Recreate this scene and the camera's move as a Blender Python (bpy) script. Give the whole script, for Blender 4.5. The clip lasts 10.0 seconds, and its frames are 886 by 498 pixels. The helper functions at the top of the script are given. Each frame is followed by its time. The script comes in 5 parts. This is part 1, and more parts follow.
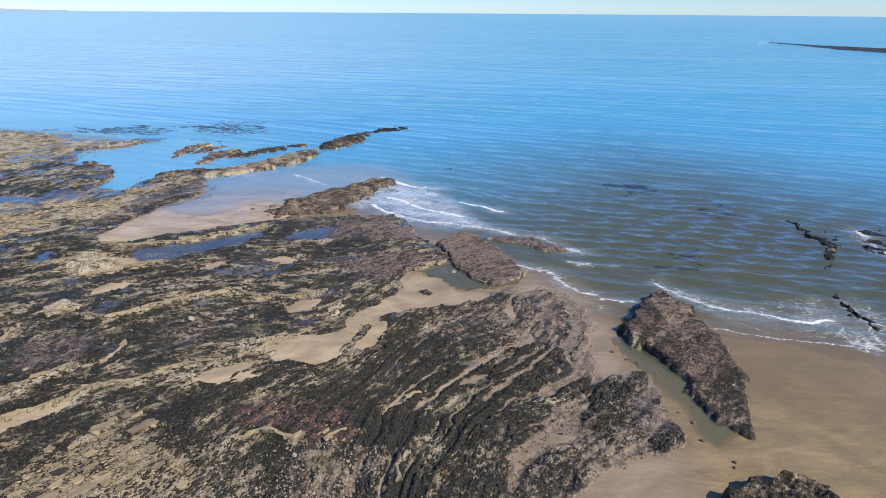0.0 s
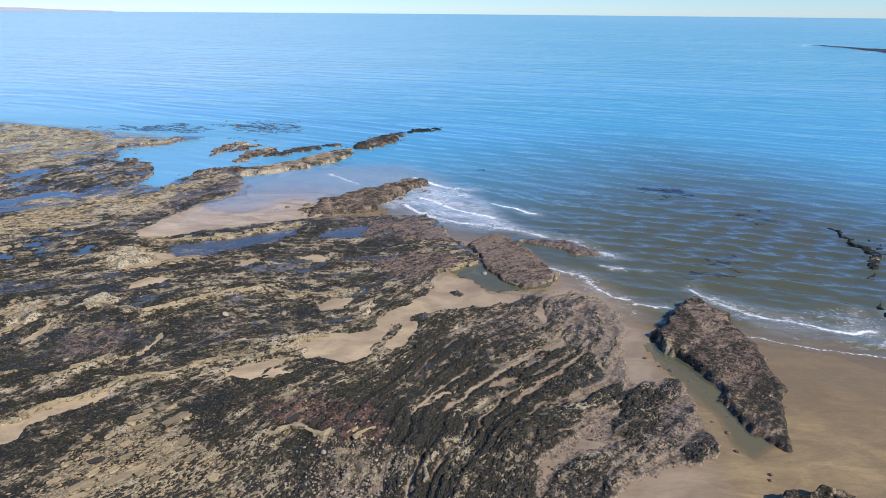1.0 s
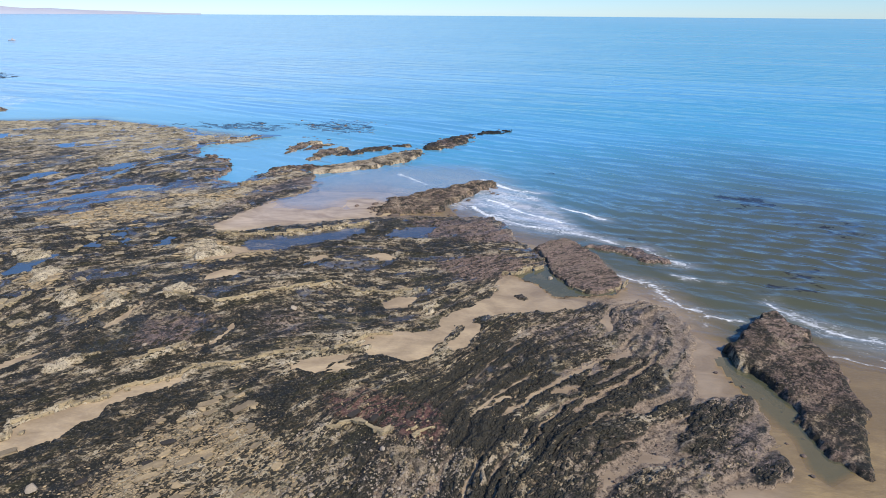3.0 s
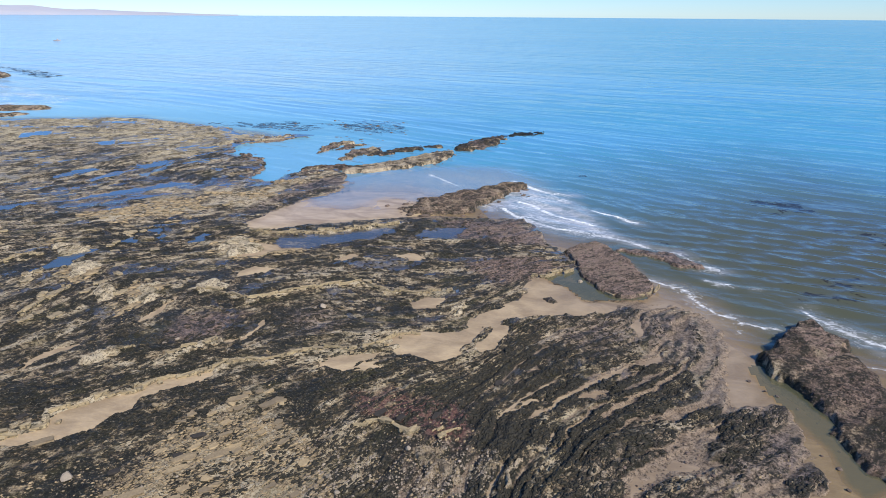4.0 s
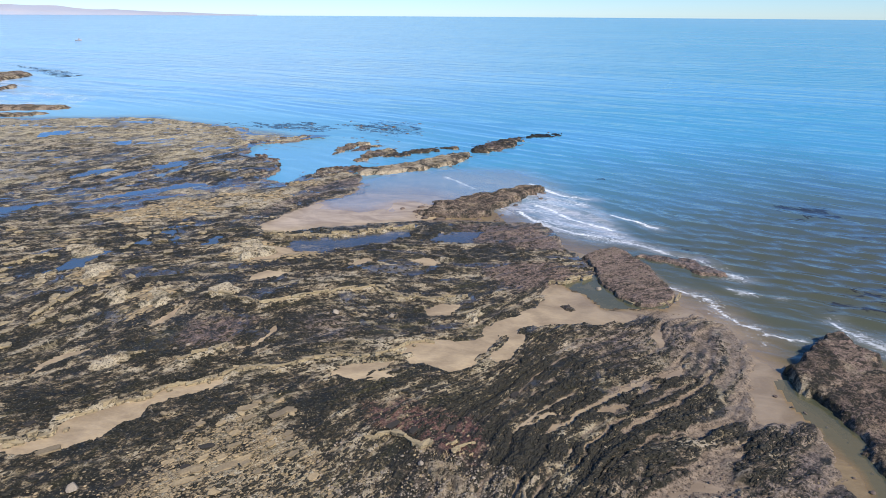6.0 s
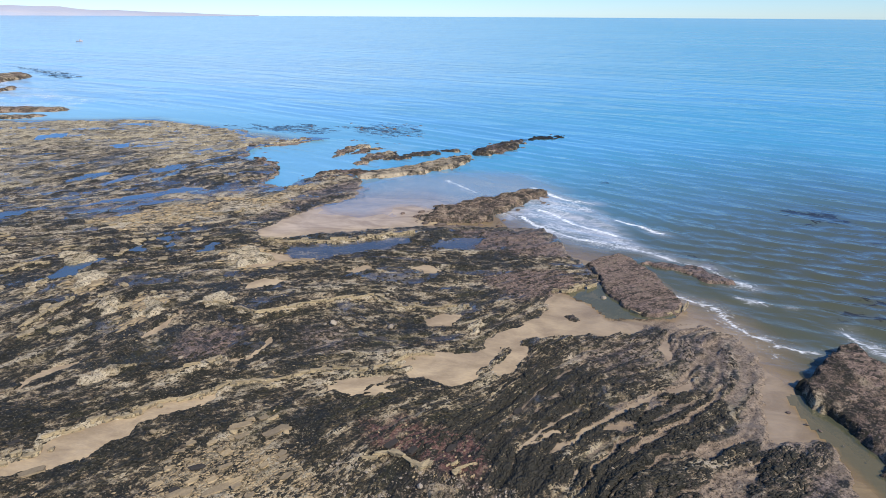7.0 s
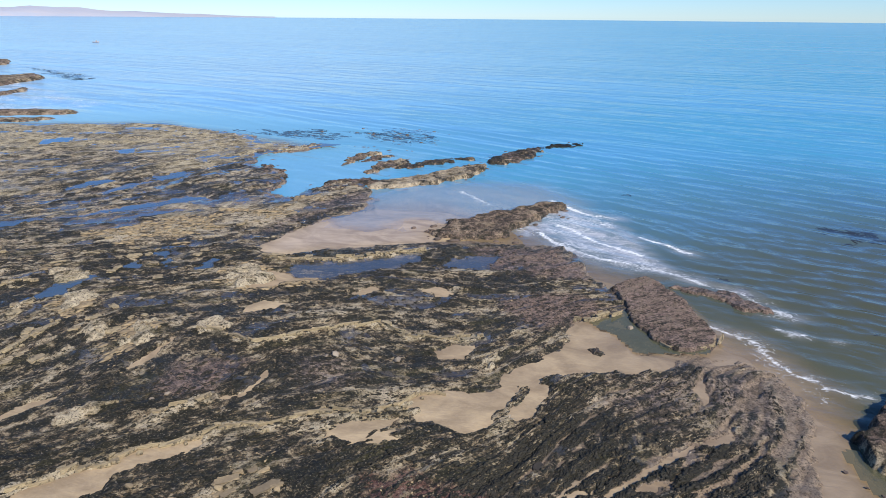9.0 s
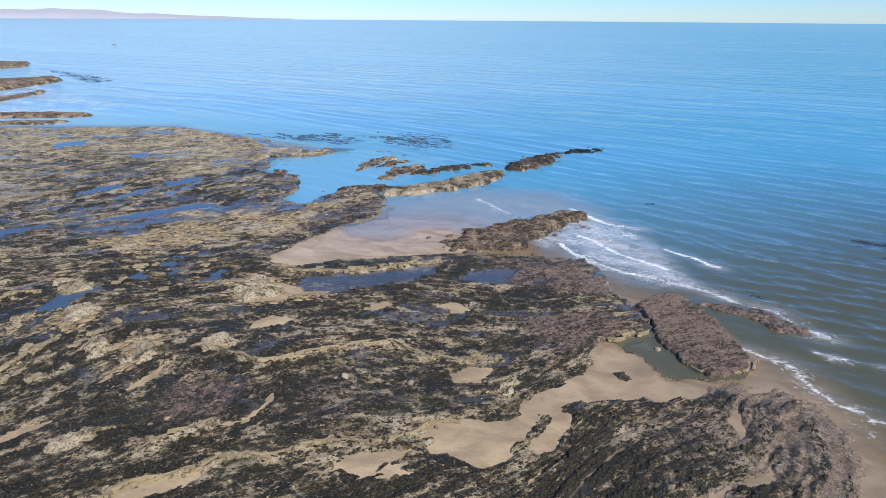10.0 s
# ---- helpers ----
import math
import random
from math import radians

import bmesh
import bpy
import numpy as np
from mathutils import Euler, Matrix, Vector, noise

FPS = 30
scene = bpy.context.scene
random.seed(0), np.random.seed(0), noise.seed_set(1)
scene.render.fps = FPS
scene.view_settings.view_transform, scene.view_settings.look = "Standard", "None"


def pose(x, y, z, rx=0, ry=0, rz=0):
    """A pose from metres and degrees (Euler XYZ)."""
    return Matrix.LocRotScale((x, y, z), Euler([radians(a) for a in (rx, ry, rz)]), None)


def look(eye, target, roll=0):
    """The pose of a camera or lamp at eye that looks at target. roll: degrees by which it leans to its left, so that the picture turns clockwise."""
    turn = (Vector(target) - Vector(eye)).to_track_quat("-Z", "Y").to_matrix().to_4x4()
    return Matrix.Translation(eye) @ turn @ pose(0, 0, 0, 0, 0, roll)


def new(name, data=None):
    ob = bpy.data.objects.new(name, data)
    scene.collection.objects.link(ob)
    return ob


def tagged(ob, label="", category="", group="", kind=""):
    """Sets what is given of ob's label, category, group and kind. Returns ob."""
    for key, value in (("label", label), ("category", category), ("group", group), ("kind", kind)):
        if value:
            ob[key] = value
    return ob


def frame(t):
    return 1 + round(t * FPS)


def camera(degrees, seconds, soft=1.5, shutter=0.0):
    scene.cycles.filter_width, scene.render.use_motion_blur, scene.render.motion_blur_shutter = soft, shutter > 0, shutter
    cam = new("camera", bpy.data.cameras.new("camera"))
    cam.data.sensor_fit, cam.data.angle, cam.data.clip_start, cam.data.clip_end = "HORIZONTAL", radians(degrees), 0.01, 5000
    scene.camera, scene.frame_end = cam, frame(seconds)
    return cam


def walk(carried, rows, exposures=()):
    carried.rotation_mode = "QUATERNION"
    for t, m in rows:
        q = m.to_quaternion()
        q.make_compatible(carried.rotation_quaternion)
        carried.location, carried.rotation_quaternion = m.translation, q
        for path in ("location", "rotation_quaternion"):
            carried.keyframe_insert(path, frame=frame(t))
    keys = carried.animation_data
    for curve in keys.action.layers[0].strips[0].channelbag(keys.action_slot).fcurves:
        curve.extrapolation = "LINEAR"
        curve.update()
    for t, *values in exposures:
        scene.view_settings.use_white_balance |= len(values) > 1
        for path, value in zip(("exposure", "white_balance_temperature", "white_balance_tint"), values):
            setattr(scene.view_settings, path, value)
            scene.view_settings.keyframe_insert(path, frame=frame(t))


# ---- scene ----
cam = camera(68.4, 10.0, soft=0.5)
PATH = [
    (0, (-1.539, -4.142, 20.476), (-1.555, -2.265, 19.788), 0.4),
    (0.5, (-1.588, -4.123, 20.476), (-1.647, -2.245, 19.789), 0.4),
    (1, (-1.598, -4.092, 20.465), (-1.709, -2.217, 19.779), 0.5),
    (1.5, (-1.628, -4.087, 20.432), (-1.789, -2.214, 19.749), 0.5),
    (2, (-1.606, -4.068, 20.424), (-1.818, -2.201, 19.741), 0.5),
    (2.5, (-1.569, -4.028, 20.431), (-1.832, -2.167, 19.748), 0.4),
    (4, (-1.511, -3.988, 20.404), (-1.914, -2.151, 19.725), 0.4),
    (4.5, (-1.48, -3.91, 20.424), (-1.916, -2.08, 19.745), 0.3),
    (5, (-1.528, -3.715, 20.427), (-1.976, -1.889, 19.747), 0.3),
    (5.5, (-1.639, -3.393, 20.419), (-2.087, -1.566, 19.739), 0.4),
    (7, (-2.038, -1.463, 20.566), (-2.492, 0.362, 19.887), 0.3),
    (7.5, (-2.219, -0.56, 20.552), (-2.681, 1.264, 19.876), 0.4),
    (8, (-2.45, 0.454, 20.602), (-2.919, 2.277, 19.926), 0.3),
    (8.5, (-2.728, 1.456, 20.674), (-3.206, 3.277, 19.999), 0.4),
    (9, (-3.054, 2.585, 20.714), (-3.547, 4.402, 20.04), 0.5),
    (9.5, (-3.403, 3.771, 20.728), (-3.915, 5.584, 20.058), 0.3),
    (10, (-3.817, 5.019, 20.786), (-4.355, 6.825, 20.116), 0.4),
]
EXPOSURE = 0.42
walk(cam, [(t, look(eye, target, roll)) for t, eye, target, roll in PATH], exposures=[(0, EXPOSURE), (7, EXPOSURE), (10, EXPOSURE - 0.08)])

# ---- world, sun ----
SUN_AZ, SUN_EL = 128.0, 42.0          # compass degrees from +y towards +x, degrees above the horizon
world = bpy.data.worlds.new("sky")
scene.world = world
world.use_nodes = True
wn = world.node_tree
sky = wn.nodes.new("ShaderNodeTexSky")
sky.sky_type, sky.sun_disc = "NISHITA", False
sky.sun_elevation, sky.sun_rotation = radians(SUN_EL), radians(SUN_AZ)
sky.altitude, sky.air_density, sky.dust_density, sky.ozone_density = 500.0, 1.0, 0.0, 7.0
hue = wn.nodes.new("ShaderNodeMix")
hue.data_type, hue.blend_type = "RGBA", "MULTIPLY"
hue.inputs[0].default_value = 1.0
over = wn.nodes.new("ShaderNodeTexCoord")
split = wn.nodes.new("ShaderNodeSeparateXYZ")
haze = wn.nodes.new("ShaderNodeValToRGB")                # whiter air just above the horizon
haze.color_ramp.elements[0].position, haze.color_ramp.elements[0].color = 0.0, (0.61, 0.755, 0.965, 1)
haze.color_ramp.elements[1].position, haze.color_ramp.elements[1].color = 0.12, (0.555, 0.80, 1.06, 1)
wn.links.new(over.outputs["Generated"], split.inputs[0])
wn.links.new(split.outputs["Z"], haze.inputs[0])
wn.links.new(haze.outputs[0], hue.inputs[7])
wn.links.new(sky.outputs[0], hue.inputs[6])
wn.links.new(hue.outputs[2], wn.nodes["Background"].inputs["Color"])
wn.nodes["Background"].inputs["Strength"].default_value = 0.120
sun = new("sun", bpy.data.lights.new("sun", "SUN"))
sun.data.energy, sun.data.angle, sun.data.color = 4.2, radians(0.53), (1.0, 0.935, 0.835)
sun_to = Vector((math.sin(radians(SUN_AZ)) * math.cos(radians(SUN_EL)), math.cos(radians(SUN_AZ)) * math.cos(radians(SUN_EL)), math.sin(radians(SUN_EL))))
sun.matrix_world = look(sun_to * 50 + Vector((0, 30, 0)), (0, 30, 0))

# ---- plan of the shore, in metres: outlines of the beds, hollows, pools and ledges ----
LAND = [(-194.3, 84.3), (-124.1, 108.7), (-94.1, 119.6), (-69, 111), (-48.5, 105.6), (-57.8, 93.1), (-41.4, 72.5), (-32.4, 76.5), (-26.5, 76.2), (-19.2, 71.9), (-14.4, 69.4), (-11.3, 64.6), (-7.6, 59.6), (-3.2, 56.2), (1.2, 55.2), (4.4, 47.6), (5.6, 45.4), (7.1, 43.6), (8.1, 41.3), (8.9, 38), (9.9, 35.4), (11.8, 34.8), (14, 35), (16.2, 36.9), (18.2, 36.1), (21.7, 35.2), (24.4, 33.4), (25.9, 31.8), (29.1, 27.6), (34.6, 22.4), (150, -150), (-400, -150)]
REEF_FAR = [(-180.9, 77.8), (-119.5, 104.4), (-105.5, 109.9), (-91.6, 115.4), (-81.9, 111.8), (-68.6, 108.2), (-62.9, 103.2), (-56.1, 102), (-52.5, 104.8), (-47.5, 105), (-47.1, 101), (-50.4, 99), (-53.1, 94), (-56.4, 91), (-55.8, 86.4), (-52.2, 85.1), (-47.5, 82.6), (-45.5, 77.3), (-44.4, 72.4), (-40.7, 71.1), (-39.7, 76.7), (-37.1, 81.4), (-32.9, 77.4), (-30.5, 70.4), (-31.4, 67.4), (-32.8, 63.9), (-33.5, 59.4), (-34, 54.9), (-32.4, 53.3), (-29.2, 55.7)]
REEF_NEAR = [(-24.4, 57.8), (-19.9, 60.6), (-16.1, 61.8), (-11.8, 61.9), (-7.8, 62.9), (-6.3, 61.3), (-5.1, 58.1), (-4.3, 55.2), (-3.1, 54.3), (-1.5, 49.8), (-3.9, 46.3), (4.5, 42.5), (6, 43.4), (7.7, 42.2), (8.5, 40.2), (8.9, 38.4), (7.9, 34.4), (7.5, 31.4), (8, 30.1), (10.1, 30.8), (10.7, 30), (10.6, 27.7), (10.6, 25.5), (10.7, 24.1), (9.4, 23), (7.6, 22.6), (5.7, 21.3), (4, 19.7), (2.4, 16.8), (2, -30), (-250, -60)]
REEF = REEF_FAR + REEF_NEAR
S_main = [(-13.1, 33.2), (-12.3, 34.5), (-10.4, 34.7), (-8.9, 35.2), (-8.1, 36), (-8.5, 37.1), (-7.9, 38.5), (-6.8, 39.5), (-5.8, 41.3), (-5, 43.1), (-5, 45.4), (-3.9, 47), (-2.7, 47.4), (-1.2, 48.8), (1.3, 44.2), (4.7, 45.3), (5.3, 43.9), (3.3, 42.4), (2.1, 42.6), (1.2, 41.3), (-0.8, 40.3), (-2.7, 39.6), (-5.1, 38.8), (-6.5, 37.9), (-7.3, 37.1), (-7.7, 36.4), (-7.9, 35.3), (-8, 34.2), (-8.7, 33.3), (-8.6, 32), (-9.5, 31.3), (-10.8, 31.7), (-11.4, 32), (-12.2, 31.8), (-12.4, 33)]
S_spur = [(-6.7, 37.4), (-5.7, 36.6), (-6, 35.1), (-6.4, 33.9), (-7.2, 33.1), (-7.4, 33.5), (-6.8, 34.7), (-6.7, 36.2), (-7.2, 36.9)]
S_left = [(-31.6, 17.7), (-30.2, 18.3), (-28.8, 18.9), (-28, 19.8), (-28.3, 20.5), (-27.8, 21.5), (-26.9, 22.6), (-26.1, 23.5), (-25.5, 24.2), (-25, 25.1), (-23.8, 26.1), (-22.4, 27.1), (-22.5, 25.9), (-23.3, 24.8), (-24.3, 24.1), (-24.8, 23.3), (-24.7, 22.2), (-25.4, 21.2), (-25.6, 20.1), (-26.5, 19.2), (-27.6, 18.6), (-28.4, 18), (-29.5, 17.7), (-30.6, 16.8)]
S_a = [(-16.5, 28.7), (-16.4, 29.9), (-14.6, 30.7), (-13.3, 31.4), (-14, 30.1), (-15, 29)]
S_b = [(-14.3, 28.8), (-13.8, 29.8), (-12.8, 29.7), (-13.8, 28.8)]
S_c = [(-13.8, 38.9), (-12.4, 40.4), (-11.1, 40.8), (-11.4, 39), (-13, 38.5)]
S_d = [(-28.9, 41.9), (-28.4, 43.4), (-26.4, 43.6), (-26.7, 42.1), (-28.7, 41)]
S_e = [(-23, 46.2), (-21.5, 48.3), (-20, 47.7), (-21.6, 46)]
S_f = [(-17.4, 48.6), (-16.4, 50.1), (-14.6, 48.7), (-15.5, 47.5)]
S_g = [(-30.9, 44.9), (-31.3, 48.7), (-27.5, 49.3), (-25.7, 49.1), (-28.5, 46.7)]
S_cove = [(-34.9, 55.1), (-34.1, 59.2), (-33, 64.2), (-30.2, 68.1), (-31.2, 75), (-28.4, 80.4), (-21.3, 84.5), (-13.4, 85.8), (-8.7, 79.6), (-10, 76.9), (-16.8, 70.8), (-20, 67.1), (-21.2, 63.4), (-20, 60.6), (-22.4, 59.6), (-25, 57.9), (-29.2, 55.8), (-32.1, 53.8), (-34, 53.3)]
S_mid = [(-60.3, 54.8), (-58.3, 59.6), (-56.5, 64.2), (-52.1, 68.4), (-46.8, 70.4), (-39.7, 72.3), (-39.8, 69.2), (-44.2, 66), (-46.7, 62.6), (-51.6, 58.8), (-49.2, 54.7), (-55.6, 53.7)]
S_strip1 = [(-4.5, 26.6), (-3.6, 27.9), (-2.4, 29.1), (-1.8, 30.2), (-1.4, 31.2), (-1.8, 29.5), (-2.7, 28.3), (-4.1, 26.8)]
S_strip2 = [(0.5, 27.5), (1.3, 28.9), (2.6, 30.1), (4, 31.7), (6, 34.1), (4.7, 32.2), (3.3, 30.5), (1.6, 28.6)]
S_strip3 = [(2.8, 34), (4.5, 35.6), (4, 34), (3.1, 33.4)]
S_strip4 = [(3.6, 27.7), (4.9, 29.1), (7, 31), (5.9, 29.4), (4.3, 27.7)]
S_strip5 = [(0.9, 30.4), (1.8, 32.2), (2.8, 33.1), (1.7, 31.7)]
S_strip6 = [(-1.1, 29.1), (0.7, 30.1), (0.2, 29.2), (-0.7, 29.1)]
S_strip7 = [(2.7, 39.4), (3.2, 40.9), (3.4, 38.3), (3, 37.5)]
S_strip8 = [(5, 37.8), (5.9, 40.7), (6.7, 41.4), (6.2, 39), (5.3, 37.1)]
S_streakA = [(-35.3, 23.2), (-34.3, 24.3), (-34.3, 27), (-32.1, 28.5), (-33.1, 26.7), (-33.6, 24), (-34.8, 22.8)]
S_streakB = [(-31.7, 31.7), (-31.4, 34.2), (-31.4, 36.3), (-30.9, 36.7), (-30.3, 33.3), (-30.8, 31.4)]
S_streakC = [(-24.2, 29), (-23.7, 30.5), (-22.8, 31.5), (-22.8, 33.5), (-22.8, 35.4), (-22.3, 33.1), (-22.5, 31.1), (-23.4, 30)]
S_basin = [(7.2, 27.9), (5.1, 27.1), (3.6, 25.6), (2.5, 24), (1, 22.7), (1.1, 20.9), (1.3, 19.2), (2, 19.2), (2.5, 21.4), (3.8, 22.7), (5.6, 23.2), (6.5, 24.6), (5.8, 25.5), (6.7, 26.9)]
S_edge = [(8.7, 38.1), (8.3, 33.1), (8.2, 30.7), (10.2, 31), (10.1, 34.7), (9.8, 36.8)]
Q_lagoon = [(-57.9, 93.6), (-54.3, 98.3), (-49.3, 103.6), (-46.1, 106.2), (-41.6, 102.8), (-33.1, 101.9), (-35.2, 85.6), (-40.8, 79.1), (-41.5, 73.1), (-45, 78.4), (-47, 83.7), (-54, 88.3)]
Q_long = [(-29.6, 50.1), (-27.6, 52.2), (-23.6, 53.9), (-20.9, 56.5), (-19.7, 57.8), (-19.4, 54.8), (-22.7, 51.5), (-25.3, 49.5), (-28.1, 48.8)]
Q_rock = [(-3.3, 46.7), (-1.2, 48.8), (-0.4, 46.7), (1.2, 44.4), (3.4, 44.5), (-0.4, 43.5), (-1.6, 45.5)]
Q_blue2 = [(-45.9, 38.5), (-45.8, 41.7), (-45.5, 43.9), (-44.3, 43.6), (-44.1, 39.8)]
Q_blue3 = [(-43.7, 49.8), (-42.5, 51.2), (-41.9, 49.7)]
Q_blue4 = [(-43.5, 46.4), (-43.8, 48.1), (-42.3, 46.4)]
Q_blue5 = [(-41.1, 46.7), (-40.9, 48.9), (-39.6, 47.4)]
Q_blue6 = [(-69.1, 66.3), (-69.6, 71), (-66.7, 72.5), (-66.9, 69.9)]
Q_blue7 = [(-63.1, 65.9), (-63.1, 70.9), (-62, 69.8)]
Q_blue8 = [(-63.7, 74.8), (-61.1, 79), (-59.3, 76.7), (-61.1, 74)]
Q_blue9 = [(-66.3, 50.3), (-65.8, 52.7), (-62.2, 55.3), (-61.9, 53.2), (-64, 50.9)]
Q_blue10 = [(-17.8, 54.4), (-15.2, 57.5), (-12.4, 57.5), (-13.5, 55), (-16.6, 53.9)]
Q_blue11 = [(-99.3, 92), (-96.8, 96.4), (-93.7, 92.3), (-96.4, 89.3)]
Q_blue12 = [(-80.4, 88.1), (-78.8, 90.2), (-77.3, 86.9)]
Q_blue13 = [(-37.5, 47.8), (-37.1, 50), (-36.3, 48.3)]
Q_green = [(10.1, 34.7), (11.4, 35.2), (12.9, 31.2), (12.6, 28.7), (12.8, 26.4), (13.5, 24.9), (12.3, 23.8), (11.6, 24.9), (11.4, 27.9), (11.4, 30.6), (10.7, 32)]
Q_inner = [(0.7, 56.1), (3.1, 57.4), (4.8, 56.4), (6.4, 54.5), (8.1, 52.4), (8.7, 49.6), (5, 49), (3.8, 51.3), (2.5, 54.7)]
R_island = [(10.3, 36.3), (11.1, 37.3), (12.1, 38.8), (14.1, 42.3), (15.2, 42.5), (15.6, 40.7), (16.7, 39.7), (16.4, 37.3), (17.1, 34.9), (17, 32.4), (16.8, 30.7), (16.2, 28.5), (15.6, 26.7), (14.9, 25.6), (14.6, 24.3), (13.6, 23.7), (13, 24.9), (12.6, 26.4), (12.3, 28.1), (12.6, 29.6), (12.3, 31.3), (11.4, 33), (10.4, 34.3)]
R_platform = [(-2.8, 53.4), (-1.6, 55.6), (-0.1, 56.7), (1.6, 55), (2.9, 52.6), (3.9, 49.3), (4.8, 47.1), (4.5, 45), (2.6, 43.9), (1.5, 43.6), (1, 44), (0.1, 45.5), (-1.1, 48.1), (-1.7, 50.4)]
R_bar = [(1, 55.8), (4.1, 56.3), (6.5, 56), (8.8, 54.1), (9.4, 52.6), (7.6, 52.1), (5.4, 54.1), (2.5, 55.1)]
R_north = [(-21, 63), (-20, 66.9), (-16.8, 70.9), (-13.4, 75.2), (-10.2, 78.2), (-8.7, 77.1), (-9.2, 74), (-11.1, 70.5), (-12.6, 67.1), (-12.7, 64), (-16.2, 62), (-19.5, 61.3)]
R_near = [(10.7, 19.6), (11.2, 20.2), (11.9, 20), (12.3, 20.8), (13.1, 21), (13.3, 20.6), (14.2, 21), (15.2, 20.7), (15.9, 19.9), (15.9, 19), (15.4, 17.5), (12.4, 15.8), (10.1, 17.1)]
R_spit = [(-34.9, 79.8), (-32.8, 83.8), (-29, 88), (-25.3, 94.3), (-22.4, 98.4), (-20.9, 95), (-22.3, 89), (-26.1, 84), (-29.9, 80), (-33.2, 78.1)]
R_spit2 = [(-22.8, 98.6), (-22, 102.7), (-19.6, 109), (-16.7, 114.9), (-15.7, 112.1), (-16, 104.6), (-18.4, 99.6), (-21, 97.6)]
R_bar2 = [(-43, 91.3), (-43.4, 97.1), (-40.9, 102.1), (-40.1, 100.2), (-41.4, 94.6), (-41.8, 90.7)]
R_bar3 = [(-37.6, 86.6), (-38.3, 93.1), (-34.8, 97.1), (-33.5, 94.6), (-34.7, 91.1), (-36.3, 89.1), (-36.3, 85.5)]
R_bar4 = [(-34.8, 91), (-34.5, 93), (-29.9, 98.6), (-24.9, 102.4), (-24.4, 100.8), (-29.2, 95.3), (-33.1, 90.2)]
R_bar5 = [(-41.8, 93.1), (-39.7, 97.7), (-36.7, 101.1), (-38.6, 94.9)]
R_west1 = [(-383, 234.4), (-290.4, 246.1), (-274.4, 248.5), (-254.9, 228.9), (-257, 217.5), (-304, 185.5)]
R_west2 = [(-262.6, 159.8), (-210.7, 177.7), (-205.9, 186.6), (-204.4, 194.6), (-191, 185.3), (-186.1, 168.3), (-182.5, 153.4), (-209.1, 126.7)]
R_west3 = [(-169.7, 150.6), (-178, 166), (-165.7, 153.6), (-163.3, 145.5), (-161.4, 135.3), (-185, 124.2), (-168, 140.9)]
R_west4 = [(-172.7, 104.1), (-140.6, 117.4), (-130.5, 123), (-119.9, 124.8), (-118.1, 120.7), (-134.5, 112.2), (-163.6, 98.5)]
R_west5 = [(-161, 96.8), (-130.8, 109), (-121.9, 113.9), (-116.1, 115.9), (-118, 109.5), (-126.2, 105.1), (-154.6, 92.9)]
R_skerry = [(222.3, 513.2), (244, 506.9), (255.4, 465.8), (275.9, 432), (359.9, 393.4), (304.8, 331.6), (236.6, 369.2), (223.4, 406.4), (226.5, 461.9)]
W_1 = [(34.3, 63), (35.5, 62.2), (35, 57.9), (35.6, 55.4), (33.3, 50.8), (30.2, 45.5), (28.9, 41.6), (28.5, 39.6), (29.2, 36.7), (28.6, 36.4), (27.6, 39), (28, 41.6), (29.7, 45.5), (32.5, 50.8), (34.1, 56.2), (34.2, 60.2)]
W_2 = [(40.2, 61.2), (42.9, 59), (49.3, 57.4), (42.6, 48.3), (37.1, 49.8), (37.7, 53.9), (39.3, 58)]
W_3 = [(14.7, 49.0), (17.6, 50.9), (20.7, 51.8), (21.9, 50.0), (17.7, 46.8), (14.4, 46.0)]
W_4 = [(18.2, 52.7), (21.6, 53.5), (22.7, 52.3), (19.0, 50.5), (16.1, 49.0)]
W_5 = [(36, 59.7), (38.3, 59.8), (35.5, 53.8), (33.9, 53.8)]
W_6 = [(-5.1, 86.6), (-2.3, 86.6), (-0.6, 85.4), (-2.3, 84), (-4.6, 85.2)]
W_7 = [(-51.3, 116.6), (-48.2, 124.2), (-39.9, 124.9), (-35.8, 118.8), (-37.8, 107.3), (-43.9, 109.3)]
W_8 = [(-16.6, 113.9), (-13.6, 117.4), (-9.3, 119.4), (-9.3, 117), (-12.5, 114.5), (-16, 112.2)]
W_9 = [(-75.6, 115.8), (-61.7, 118.1), (-50.6, 114.7), (-52.9, 109.3), (-64.5, 111.5)]
W_10 = [(4.3, 60.5), (6.9, 59.4), (9.2, 57.5), (9.3, 53.8), (7.5, 55.4), (5.2, 57.6)]
W_11 = [(15.2, 78.6), (22.9, 79.3), (26.2, 74.1), (21, 71.7)]
W_12 = [(-251.5, 228.5), (-198.6, 206.7), (-173.4, 189.8), (-179.1, 181.2), (-219.8, 209.4)]
B_1 = [(-10.4, 80.1), (-7.8, 76.8), (-5.6, 75.4), (-2.8, 74.2)]
B_2 = [(-8.6, 70.4), (-7.5, 69.7), (-5.4, 67.4), (-3.1, 64.9), (0, 63)]
B_3 = [(-10.4, 67), (-7.2, 63), (-4.1, 61.2), (-0.6, 60.2), (2.6, 58.7), (4.1, 57.7)]
B_4 = [(0, 68.3), (2.2, 66.3), (4.5, 64.8)]
B_5 = [(4.6, 48.8), (6, 48), (7, 47.2), (7.9, 44.7), (8.9, 43), (10.2, 42.7)]
B_6 = [(15.6, 44.9), (16.3, 43.6), (16.9, 42), (18.4, 40.7), (20.6, 39.8), (22.9, 38.6), (26, 38.3)]
